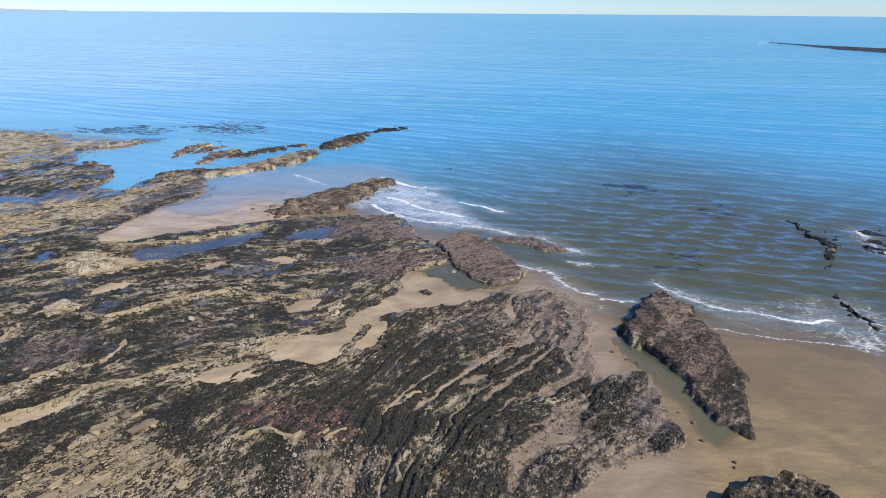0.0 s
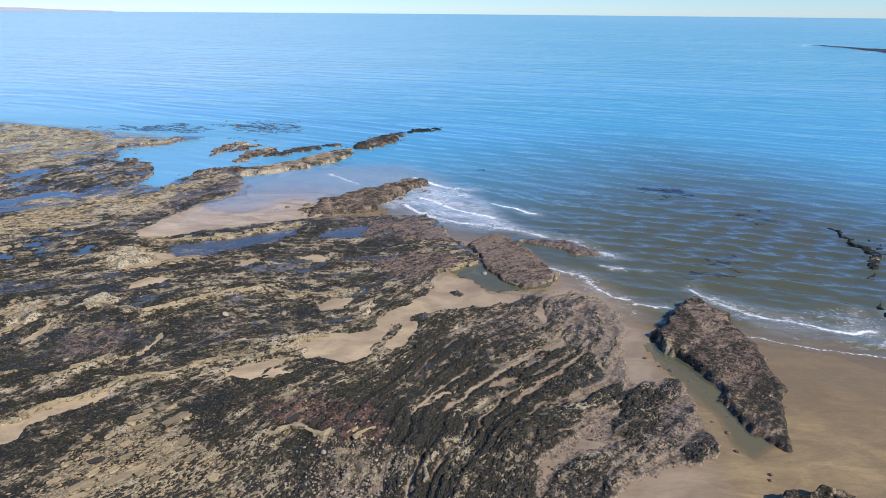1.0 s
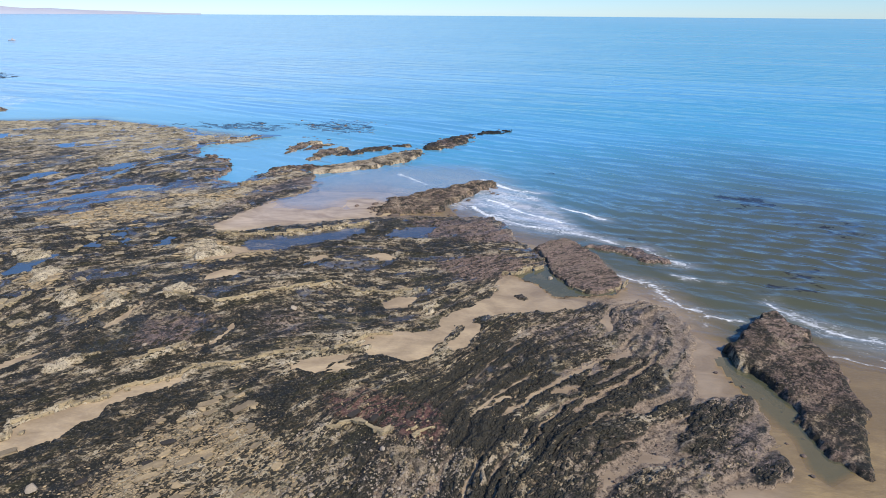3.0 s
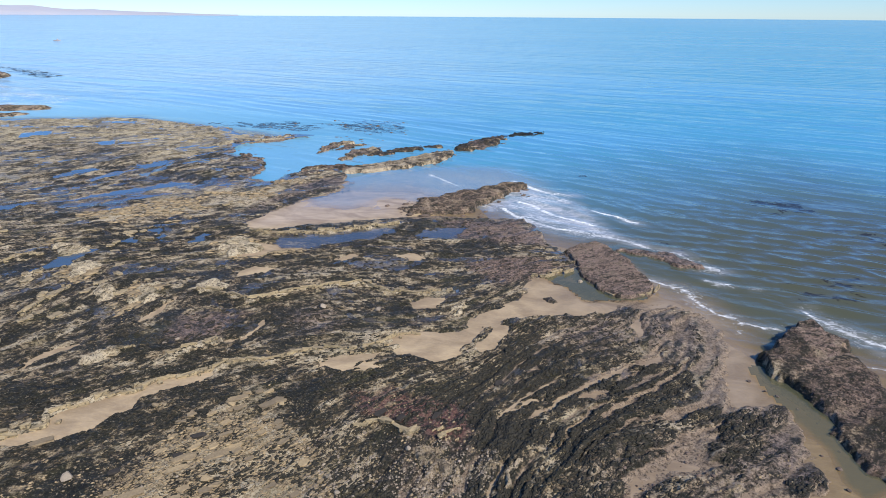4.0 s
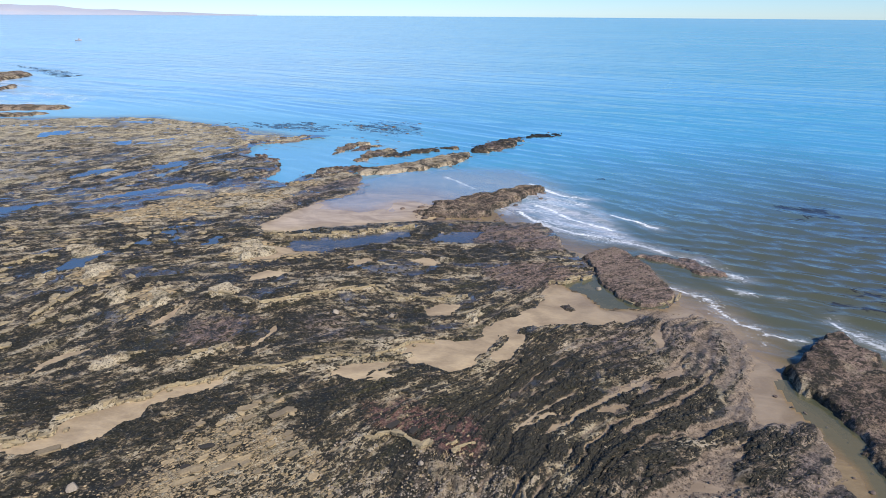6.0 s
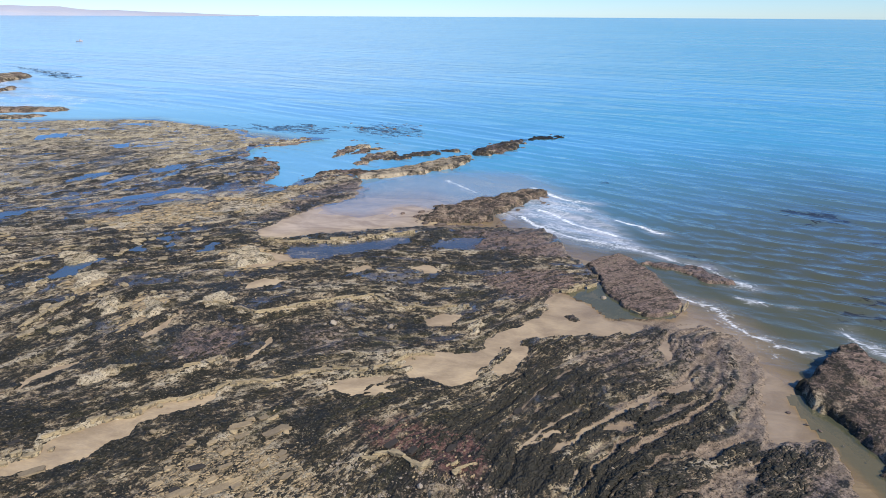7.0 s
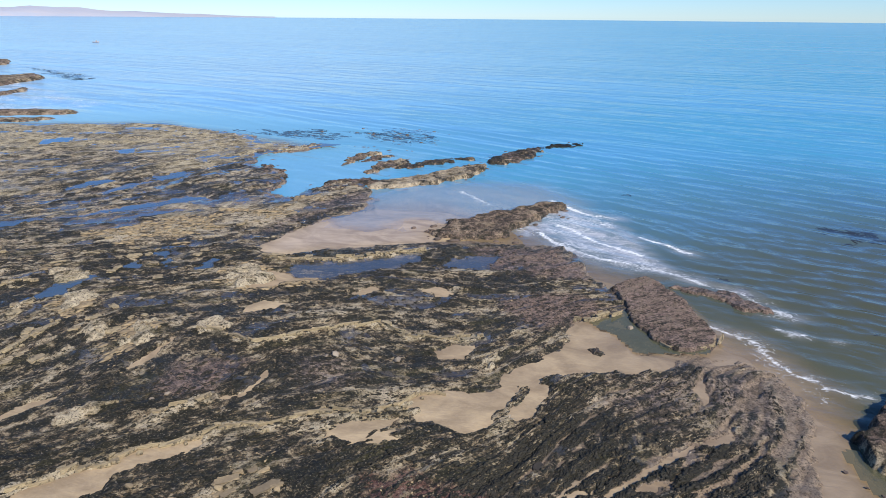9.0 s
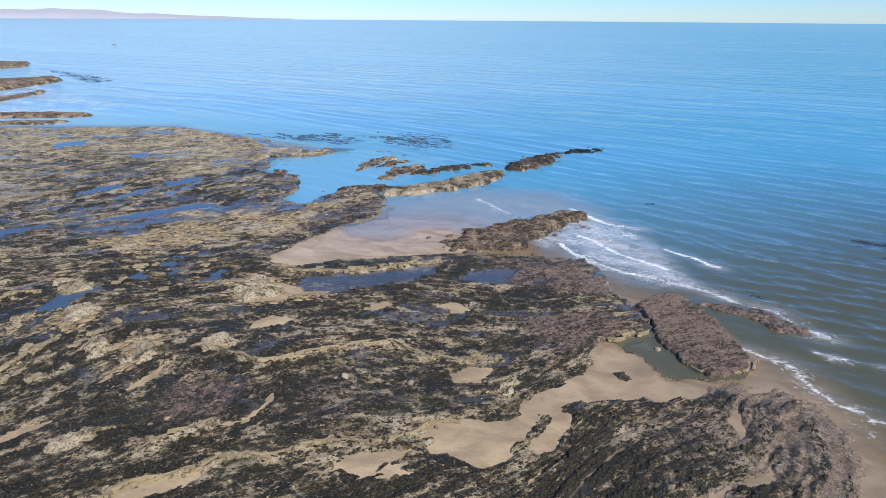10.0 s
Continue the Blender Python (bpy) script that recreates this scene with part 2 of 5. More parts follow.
B_7 = [(28.6, 41.1), (28.3, 38.7), (27.9, 36.5), (27.8, 34.9)]
B_8 = [(40.1, 58.9), (38.7, 53.9), (38.9, 51.7)]
B_9 = [(-22, 80.9), (-18.4, 77), (-17.1, 75.8)]
B_10 = [(4.1, 57.7), (6.1, 56.6), (7.8, 56.1), (9.2, 52.9), (10.4, 52.4)]
B_11 = [(10.3, 41.9), (11.5, 41.6), (12.6, 41.2)]
B_12 = [(-200.8, 150.6), (-185.8, 156.2), (-187.9, 169.9)]
B_13 = [(16.4, 37.4), (18.4, 36.5), (21.1, 35.8), (24.4, 34.7), (27.2, 34.0)]
B_14 = [(19.6, 33.3), (21.8, 32.6), (23.5, 31.9)]
B_15 = [(9.3, 49.6), (10.1, 49.2), (10.9, 49.2)]
B_16 = [(12.3, 48.8), (13.0, 48.7)]
B_17 = [(232, 372), (222, 408), (224, 462), (219, 515)]
W_13 = [(23.8, 66.3), (30.1, 69.3), (31.5, 65.4), (26.2, 61.9)]
W_14 = [(-78.5, 117.1), (-63.0, 118.2), (-48.7, 123.1), (-37.6, 114.9), (-41.2, 108.7), (-51.0, 112.1), (-63.0, 109.2), (-72.5, 109.7)]
W_15 = [(-28.0, 96.5), (-24.8, 105.3), (-18.7, 112.2), (-14.9, 111.5), (-17.4, 103.4), (-23.3, 98.1)]
Z_1 = [(-10.4, 77.6), (-5, 76.2), (-0.8, 69), (0.5, 63.7), (2.6, 59.2), (0.2, 58.6), (-4, 58.7), (-7, 60), (-10.8, 63.1), (-14, 68.1), (-12.3, 72.9)]
Z_2 = [(4.8, 49.1), (7.4, 48.4), (8.5, 45.6), (9.7, 43.3), (10.7, 40.8), (9.7, 38.8), (9, 41.3), (7.3, 42.7), (6.6, 45.7)]
Z_3 = [(15.8, 44.6), (19.1, 42.5), (22.1, 41.5), (26.8, 42.1), (27.7, 39.2), (28.3, 35.7), (26, 31.9), (24.9, 35.6), (21.4, 36.4), (17.9, 37.1), (17, 40.4)]
Z_4 = [(30, 43.3), (30.5, 39.2), (26.4, 32.6), (26.5, 35.7)]
Z_5 = [(-223.8, 150.7), (-191, 172.7), (-124.6, 137.2), (-124.6, 126.6), (-166.8, 111.6)]
U_0 = [(-1.6, 20), (-0.1, 23.6), (1.2, 25.7), (3.8, 26.8), (6.5, 29.4), (8.3, 33.9), (9.2, 38.3)]
U_1 = [(-3.3, 19.6), (-1.5, 23.7), (-0.2, 26.7), (1, 28.6), (3.6, 31.4), (5.8, 34), (7.3, 37.8), (6.7, 41.6)]
U_2 = [(-5, 19.2), (-4.7, 25.7), (-3.6, 27.6), (-1.8, 29.9), (-0.3, 32.7), (1.5, 34.7), (3, 36.7), (3.9, 39), (3.8, 41.2)]
U_3 = [(-10.3, 17.9), (-9.3, 23.7), (-7.5, 28), (-5.7, 31.8), (-4.6, 34.4), (-2.6, 37.4), (0.4, 39.8), (2.1, 40.9)]
U_4 = [(-22.1, 14.9), (-19.8, 17.7), (-17.1, 20.3), (-15, 23.6), (-12.7, 28.3), (-9.5, 30.7), (-7.3, 32.7)]
U_5 = [(-29.9, 18.1), (-27.6, 21.4), (-24.9, 25), (-21.8, 28), (-17.7, 30.7), (-13.4, 32.7), (-11.5, 34.4), (-7.9, 36), (-5, 41.7), (-3.6, 46.6)]
U_6 = [(-33.5, 21.5), (-29, 25.3), (-24.2, 29), (-22.6, 32.4), (-22.8, 35.3), (-18.6, 35.7), (-13.8, 36.9), (-9.1, 40.6), (-5.8, 44.9)]
U_7 = [(-35.6, 23.6), (-34, 26.2), (-33, 30.2), (-32.2, 35.3), (-29.8, 37.4), (-25.1, 36.6), (-21.3, 40), (-18.4, 41.9), (-15.2, 40.7), (-11, 42), (-8.6, 45.4), (-4.1, 50.3)]
U_8 = [(-40.9, 28.7), (-40.1, 30.7), (-40.4, 36.1), (-38, 40.5), (-32.2, 43.4), (-27.1, 46.2), (-21.3, 49.2), (-15.4, 49.2), (-10.3, 49.7), (-3.1, 53.1)]
U_9 = [(-52.4, 39.7), (-48.7, 42.2), (-45, 45.1), (-39.5, 45.8), (-33.1, 51.6), (-26.7, 52.9), (-19.7, 57.6), (-12.4, 61.5)]
U_10 = [(-62.6, 49.6), (-55.5, 53.6), (-49.5, 60), (-42.6, 67.3), (-39, 77.9), (-34.2, 82.9), (-26.9, 86.9), (-22.2, 96.9)]
U_11 = [(-72.7, 59.4), (-69.5, 69.8), (-65.5, 82.9), (-58.6, 94.6), (-47.4, 104.4)]
U_12 = [(-138.7, 96.7), (-120.8, 105.6), (-91.6, 116.2), (-68.9, 108.8)]
K_1 = [(-30, 37.3), (-28.6, 37.3), (-26.9, 37), (-25.1, 36.6), (-24, 37.6), (-22.7, 39), (-21.3, 40), (-19.8, 41.1), (-18.4, 42)]
K_2 = [(-18, 41.8), (-16.4, 41), (-15.2, 40.7), (-13.2, 41), (-10.9, 42)]
K_3 = [(-31.3, 18.1), (-30.2, 18.4), (-28.7, 18.7), (-28.8, 19.2), (-27.9, 19.7), (-28.6, 20.9), (-27.7, 21.9), (-26.8, 22.6), (-26.4, 23.4), (-25.4, 23.9), (-25, 25.1), (-23.6, 25.9), (-22.6, 27), (-21.8, 28)]
K_4 = [(-21.8, 28), (-20.1, 28.4), (-18.8, 29.6), (-17.7, 30.7), (-15.9, 30.9), (-14.6, 31.7), (-13.4, 32.7), (-12.6, 34.3), (-11.5, 34.3)]
K_5 = [(-33.1, 51.6), (-29.8, 51.8), (-26.7, 52.9), (-23.8, 54.6), (-21.5, 56.5), (-19.7, 57.6)]
K_6 = [(-12.2, 23.4), (-11.5, 23.6), (-10.7, 24.1), (-9.9, 23.6), (-9.3, 23.1), (-8.9, 23.8)]
K_7 = [(-7.7, 23.4), (-7.2, 23.8), (-6.7, 24.2)]
K_8 = [(-40.1, 30.6), (-40, 32.3), (-40.4, 34.3), (-40.2, 35.9)]
K_9 = [(-50.5, 38.5), (-49.5, 40.5), (-47.9, 41.6)]
K_10 = [(-5, 46.8), (-3.9, 46.8), (-2.8, 47.9), (-1.4, 49.3)]
K_12 = [(-26.1, 27.8), (-24.9, 29.1), (-24.3, 30.2)]
T_1 = [(-33.4, 44.9), (-34.5, 48.8), (-33.8, 50.1), (-31, 49), (-29.4, 46.8), (-30.7, 44.7)]
T_2 = [(-35.2, 32.1), (-35.9, 34.7), (-35.9, 37), (-33.6, 37.8), (-33.6, 35.7), (-33.3, 33.6), (-33.7, 32.2)]
T_3 = [(-89.7, 52.1), (-72.7, 59.4), (-71.2, 67.6), (-65.5, 73.8), (-60.6, 79.9), (-56.6, 91), (-47.3, 104.4), (-68.9, 108.8), (-91.6, 116.2), (-120.8, 105.6), (-146.8, 92.2)]
T_4 = [(-54.7, 52.7), (-50.1, 57.8), (-45.2, 65.2), (-39.4, 71.8), (-34.5, 79.1), (-35.4, 69.8), (-38.1, 63), (-40.9, 57.9), (-42.1, 52.4), (-49.7, 50.8)]
T_5 = [(-21.9, 14.7), (-21.2, 17.6), (-21.3, 21.3), (-19.2, 22.7), (-16.3, 22.9), (-13.5, 21.3), (-10.9, 17.4)]
T_6 = [(-42.8, 37.7), (-43.9, 40.2), (-42.3, 41.7), (-40.4, 39.7), (-40.6, 37)]
T_7 = [(-48.2, 42), (-49.2, 44.2), (-45.6, 44.3), (-44.7, 42.9), (-46.2, 41.5)]
T_8 = [(-21.8, 20.6), (-20.4, 24.8), (-17.9, 25.4), (-15.9, 24.2), (-18.8, 22.1)]
T_9 = [(-31.2, 24.6), (-30.8, 26.5), (-28.9, 28.4), (-28.9, 27.2), (-29.8, 25.3)]
T_10 = [(-4.4, 20.5), (-3.9, 22.7), (-3.2, 22.9), (-3.3, 21.1), (-3.6, 20.3)]
T_11 = [(-19.9, 34.9), (-17, 36.1), (-13.7, 33.7), (-18.5, 31.7), (-20.7, 32.8)]
T_12 = [(-10.2, 38.5), (-9, 39.6), (-8.6, 37.7), (-9.5, 37)]
T_13 = [(-32.8, 46.3), (-26.3, 49.2), (-25.3, 48.2), (-29.6, 45.5)]
T_14 = [(-51.2, 38.6), (-47.1, 47.7), (-40.7, 44.2), (-34.7, 41.4), (-33.9, 37.7), (-36.8, 32.6), (-40.1, 29.8), (-38.7, 26.6)]
T_15 = [(-54.9, 70.7), (-44.9, 76.8), (-35.4, 68.6), (-37.2, 60.2), (-37.4, 54.2), (-43.3, 54.5), (-50.9, 59.2)]
T_16 = [(-48.8, 49.5), (-40.8, 51.0), (-33.0, 40.9), (-38.4, 37.7)]
OLV_1 = [(-94.2, 83.5), (-89.8, 90.3), (-68.5, 86.7), (-63.5, 76.5), (-66.2, 69.3), (-73.9, 64.7), (-81.5, 66.7), (-93.6, 77.1)]
T_17 = [(-18.4, 28.3), (-14.0, 28.9), (-11.1, 26.9), (-9.6, 24.2), (-12.4, 22.7), (-15.4, 21.9), (-17.8, 24.6)]
RED_1 = [(-13.2, 26.6), (-11, 27.5), (-9.5, 26.6), (-7.2, 26.3), (-5.9, 24.5), (-6.2, 23.2), (-7.7, 23.1), (-10, 24), (-12.6, 25)]
LIL_1 = [(-3.6, 35.4), (-2.3, 37.9), (0.8, 40.1), (4.4, 41.8), (7.1, 41.7), (8.1, 38.4), (6.2, 34.8), (2.9, 36.2), (-0.7, 35.2)]
LIL_2 = [(7.5, 31.4), (10.1, 30.5), (10.6, 27.7), (10.5, 24.1), (7.7, 22.6), (5, 20.5), (4.1, 21.3), (6.3, 24), (7.1, 27.6)]
BRN_1 = [(-11.1, 48.5), (-5.5, 51.4), (-2.9, 49.5), (-5, 46.1), (-7.5, 44.4), (-9.6, 45.8)]
BRN_2 = [(-15.6, 59.3), (-7.7, 62.1), (-5.1, 57.6), (-4.4, 54.3), (-8.9, 54.3), (-13.6, 55.4)]
BRN_3 = [(-28.5, 32.7), (-24.7, 34.6), (-24.5, 30.6), (-28.2, 29.7)]
GRV_1 = [(-12.6, 17), (-13.9, 21.2), (-13.4, 23.8), (-10.5, 23.5), (-8, 23.1), (-4.5, 23), (-4.4, 19)]
STONES = [(-19.4, 36.7), (-15.4, 37.3), (-20, 36.5), (-23.7, 16.4), (-17.4, 17.8), (-23.4, 22.6), (-19.3, 23.5), (-16.7, 24.2), (-26.9, 29.9), (-27.3, 29.1), (-38.3, 26.8), (-7.8, 32.3), (-0.3, 25.8), (0.6, 33.9), (-19.9, 16.6), (-4.1, 31.1), (-32.9, 36.7), (-13, 19.1), (-11.2, 18.3), (-8.9, 22), (-5.9, 20.5), (-18.8, 17.6), (-16.8, 18.1)]
SLABS = [(-19.4, 19), (-17.6, 20.1), (-19.2, 18.2), (-21.9, 17.3), (-19.7, 19.1), (-19.6, 20.7), (-19.3, 24.1), (-17.3, 24.2), (-20.1, 16.1), (-17.9, 19.6), (-8.2, 25.2), (-10, 24.4), (-11.2, 24.7), (-5.4, 29.4), (-27, 18.5), (-29.7, 20.1)]
P_band = [(-73.5, 55.4), (-72.6, 59.2), (-71, 67.4), (-60.4, 79.6), (-55.4, 88.9), (-46.1, 80.2), (-43.6, 72), (-48.1, 69.9), (-53, 65), (-58.2, 59.4), (-60.8, 54.5), (-64.3, 51.2), (-66.3, 49)]
P_left = [(-61.8, 46.1), (-52, 49.6), (-43.7, 51.7), (-38.7, 52), (-34.6, 49.4), (-37.4, 45.4), (-38.6, 40.6), (-37.4, 32.6), (-36.7, 27.3), (-39, 25.1)]
STONES_FOOT = [(9.2, 33.4), (11.9, 29.7), (12.9, 30.3), (12.2, 27.2), (13.1, 28.4), (11.2, 26.5), (11.7, 25.6), (11.6, 24), (10.4, 24.2), (10.4, 31.9), (10.5, 33.3), (5.6, 23.5), (4.7, 20.8), (4.5, 20.5), (12.4, 21.9), (12.6, 22.3), (12.9, 26.1), (13.8, 30.6), (9.9, 32.4), (11.2, 30.8)]
STONES_POOL = [(-1.1, 46.4)]
R_patch = [(-3.9, 42.6), (-3, 43.3), (-2.4, 42.1), (-2.9, 41.2), (-3.5, 41.6)]
D_1 = [(-12.6, 30.1), (-10.4, 30.1), (-7.6, 31.9), (-5.1, 35.5), (-2.1, 35.4), (-0.1, 33.2), (-2.1, 29.5), (-5, 26.8), (-8.3, 27.2), (-11.1, 27.7)]
D_2 = [(-5.2, 19.1), (-4.2, 24.7), (-1.7, 27.6), (0.5, 27.1), (-0.6, 23.9), (-2.5, 19.8)]
D_3 = [(-23.7, 35.4), (-22.5, 38.5), (-18.1, 39.2), (-17, 36.6), (-21.9, 34.4), (-23.2, 30.5), (-23.9, 33.1)]
D_4 = [(-34.2, 20.8), (-30.3, 24.4), (-26.1, 26.7), (-25.6, 25.2), (-28.2, 22), (-31.8, 18.5)]
D_5 = [(-28.2, 17.1), (-25.1, 20.4), (-24, 22.9), (-21.3, 25.1), (-19.9, 24.3), (-22.4, 21.4), (-24.5, 17.8), (-27, 15.9)]
D_6 = [(-4.6, 34.4), (-2.2, 37), (1.2, 37.5), (3.3, 36.8), (1.1, 34.6), (-0.9, 32.3), (-3, 32.5)]
K_13 = [(0.9, 44.4), (1.7, 43.9), (2.7, 44.2), (4.4, 45.1), (4.9, 46.7)]
R_link = [(-39.6, 76.9), (-39.6, 80.6), (-37.4, 83), (-34.2, 83.8), (-31.9, 82.5), (-34.3, 80.8), (-36.6, 78.8), (-37.9, 75.7)]
R_isle1 = [(-55.5, 88.3), (-51.9, 86.9), (-48.7, 84.5), (-48.2, 82.8), (-51.6, 84.7)]
R_isle2 = [(-51.1, 82.3), (-48.8, 83.1), (-46.4, 81.8), (-45.5, 78.7), (-47, 77.4), (-49.4, 79.2)]
D_7 = [(-36.9, 50.7), (-37.5, 52.5), (-36.1, 57.2), (-35.8, 62.7), (-33.1, 68.2), (-32.2, 66.8), (-33.3, 61.2), (-33.7, 56.4), (-34.3, 52.6), (-35.4, 49.8)]
LIL_3 = [(-37.8, 57.2), (-37.3, 62.1), (-36.7, 68.9), (-34.4, 75.1), (-30.2, 77.3), (-31.7, 71.6), (-34.7, 64.3), (-35.7, 58.7)]
R_top = [(13.8, 41.2), (15.5, 41.8), (16.2, 40.2), (15.4, 37.4), (14, 36.4), (13.3, 38.2)]
N_1 = [(-36.9, 34.1), (-37.9, 35.9), (-37, 37.1), (-35.9, 37.1), (-35.2, 35), (-35.6, 33.6)]
N_2 = [(-33.9, 33.8), (-34.9, 35.5), (-35.1, 37.4), (-33.9, 38), (-32.9, 36.1), (-32.8, 34.1)]
N_3 = [(-31.1, 25.2), (-31.5, 26.2), (-30.5, 27.2), (-29.3, 28.2), (-28.5, 28.1), (-29.1, 26.9), (-29.7, 25.6)]
N_4 = [(-31.1, 36.9), (-31.5, 38.4), (-30.1, 39.5), (-27.9, 38.9), (-27.9, 37.5), (-29.6, 36.3)]
N_5 = [(-33.4, 45), (-34.7, 48.2), (-33.6, 50.1), (-32, 49.5), (-31.8, 47), (-32, 44.8)]
N_6 = [(-45.5, 35.5), (-46, 36.9), (-45.7, 38.7), (-44.8, 38.4), (-44.3, 36.3), (-44.7, 35.2)]
N_7 = [(-49.7, 39.4), (-50, 41.2), (-48.3, 41.3), (-48, 39.9), (-49, 39)]
N_8 = [(-20.6, 33.4), (-20.6, 35.3), (-18.9, 36.3), (-17.5, 35), (-17.7, 33.5), (-19.1, 32.6)]
D_8 = [(-6.5, 31.8), (-2.5, 35.5), (1.1, 33.7), (5.3, 34.1), (7, 31.2), (4, 27.2), (0.4, 24.8), (-1.4, 20.6), (-5.3, 19.6), (-5.9, 24.7)]
D_9 = [(6.2, 26.2), (7.7, 28.9), (9.3, 29.8), (8.9, 27.4), (6.9, 24.2), (5.8, 23.5), (4.8, 23.7)]
N_9 = [(-4.1, 20.4), (-4.1, 21.6), (-3.8, 22.6), (-3.3, 23.2), (-3.1, 22.6), (-3.4, 21.5), (-3.5, 20.5)]
N_10 = [(-9.1, 22.2), (-8.2, 22.7), (-7.2, 22.4), (-6.1, 21.2), (-6.4, 20.5), (-7.4, 20.9), (-8.6, 21.5)]
D_10 = [(-8.4, 31.2), (-8.0, 33.6), (-8.3, 35.8), (-7.4, 37.4), (-6.2, 38.6), (-6.2, 37.1), (-7.2, 35.9), (-7.3, 34.2), (-7.8, 31.4)]
D_11 = [(-53.8, 43.2), (-52.3, 49.1), (-45.1, 44.9), (-39.6, 35.9), (-36.8, 29.9), (-36.5, 27.2)]
BOAT = [(-388.8, 427.1)]
SEA = -0.35                            # level of the sea


# ---- numeric tools ----
def hashed(ix, iy, seed):
    h = (ix.astype(np.int64) * 374761393 + iy.astype(np.int64) * 668265263 + seed * 1442695041) & 0xFFFFFFFF
    h = ((h ^ (h >> 13)) * 1274126177) & 0xFFFFFFFF
    return ((h ^ (h >> 16)) & 0xFFFF) / 65535.0


def vnoise(x, y, seed=0):
    """Smooth value noise between -1 and 1."""
    ix, iy = np.floor(x), np.floor(y)
    fx, fy = x - ix, y - iy
    fx, fy = fx * fx * (3 - 2 * fx), fy * fy * (3 - 2 * fy)
    a, b = hashed(ix, iy, seed), hashed(ix + 1, iy, seed)
    c, d = hashed(ix, iy + 1, seed), hashed(ix + 1, iy + 1, seed)
    return 2 * ((a + (b - a) * fx) * (1 - fy) + (c + (d - c) * fx) * fy) - 1


def fbm(x, y, seed=0, octaves=4, gain=0.5):
    total, amp, norm = 0.0, 1.0, 0.0
    for o in range(octaves):
        total = total + amp * vnoise(x * 2 ** o + 17.3 * o, y * 2 ** o - 9.1 * o, seed + o)
        norm, amp = norm + amp, amp * gain
    return total / norm


def smooth(a, b, x):
    t = np.clip((x - a) / (b - a), 0, 1)
    return t * t * (3 - 2 * t)


def line_distance(x, y, pts):
    """Distance to an open line."""
    best = np.full(x.shape, 1e9)
    for (ax, ay), (bx, by) in zip(pts[:-1], pts[1:]):
        dx, dy = bx - ax, by - ay
        t = np.clip(((x - ax) * dx + (y - ay) * dy) / (dx * dx + dy * dy + 1e-9), 0, 1)
        best = np.minimum(best, (x - ax - t * dx) ** 2 + (y - ay - t * dy) ** 2)
    return np.sqrt(best)


def inside(x, y, pts, reach=4.0):
    """Signed distance to an outline: above 0 within it; no further than reach outside."""
    out = np.full(x.shape, -reach)
    px, py = [p[0] for p in pts], [p[1] for p in pts]
    near = (x > min(px) - reach) & (x < max(px) + reach) & (y > min(py) - reach) & (y < max(py) + reach)
    if not near.any():
        return out
    qx, qy = x[near], y[near]
    d = line_distance(qx, qy, pts + pts[:1])
    odd = np.zeros(qx.shape, bool)
    for (ax, ay), (bx, by) in zip(pts, pts[1:] + pts[:1]):
        cross = (ay > qy) != (by > qy)
        odd ^= cross & (qx < (bx - ax) * (qy - ay) / (by - ay + 1e-12) + ax)
    out[near] = np.where(odd, d, -d)
    return np.maximum(out, -reach)


# the bedding: lines of the strata, each with its place across the beds
BEDS = [(U_0, 0), (U_1, 2.6), (U_2, 5.2), (U_3, 9.5), (U_4, 16), (U_5, 21), (U_6, 24.5), (U_7, 28), (U_8, 33), (U_9, 41), (U_10, 54), (U_11, 68), (U_12, 90)]


def resample(pts, step):
    out = []
    for (ax, ay), (bx, by) in zip(pts[:-1], pts[1:]):
        n = max(1, int(math.hypot(bx - ax, by - ay) / step))
        out += [(ax + (bx - ax) * i / n, ay + (by - ay) * i / n) for i in range(n)]
    return out + [pts[-1]]


_k = [(x, y, u) for pts, u in BEDS for x, y in resample(pts, 5.0)]
_kx, _ky, _ku = (np.array(c) for c in zip(*_k))
_r = np.hypot(_kx[:, None] - _kx, _ky[:, None] - _ky)
_top = np.column_stack([_kx, _ky, np.ones(len(_kx))])
_m = np.block([[_r - 0.6 * np.eye(len(_kx)), _top], [_top.T, np.zeros((3, 3))]])
_w = np.linalg.solve(_m, np.r_[_ku, 0, 0, 0])


def bedding(x, y):
    """Place across the strata at (x, y), in metres."""
    flat_x, flat_y = np.ravel(x), np.ravel(y)
    u = np.empty(flat_x.shape)
    for i in range(0, len(u), 40000):
        a, b = flat_x[i:i + 40000], flat_y[i:i + 40000]
        u[i:i + 40000] = np.hypot(a[:, None] - _kx, b[:, None] - _ky) @ _w[:-3] + a * _w[-3] + b * _w[-2] + _w[-1]
    return u.reshape(np.shape(x))


# ---- materials ----
def material(name):
    m = bpy.data.materials.new(name)
    m.use_nodes = True
    n = m.node_tree.nodes
    return m, m.node_tree, n["Principled BSDF"]


def node(t, kind, **settings):
    n = t.nodes.new(kind)
    for k, v in settings.items():
        if k in n.inputs:
            n.inputs[k].default_value = v
    return n


def mapped(t, scale, source="Object"):
    c = node(t, "ShaderNodeTexCoord")
    v = node(t, "ShaderNodeVectorMath")
    v.operation = "MULTIPLY"
    v.inputs[1].default_value = scale
    t.links.new(c.outputs[source], v.inputs[0])
    return v.outputs[0]


def noise_of(t, vector, scale, detail=6.0, rough=0.6, distortion=0.0):
    n = node(t, "ShaderNodeTexNoise", Scale=scale, Detail=detail, Roughness=rough, Distortion=distortion)
    t.links.new(vector, n.inputs["Vector"])
    return n.outputs["Fac"]


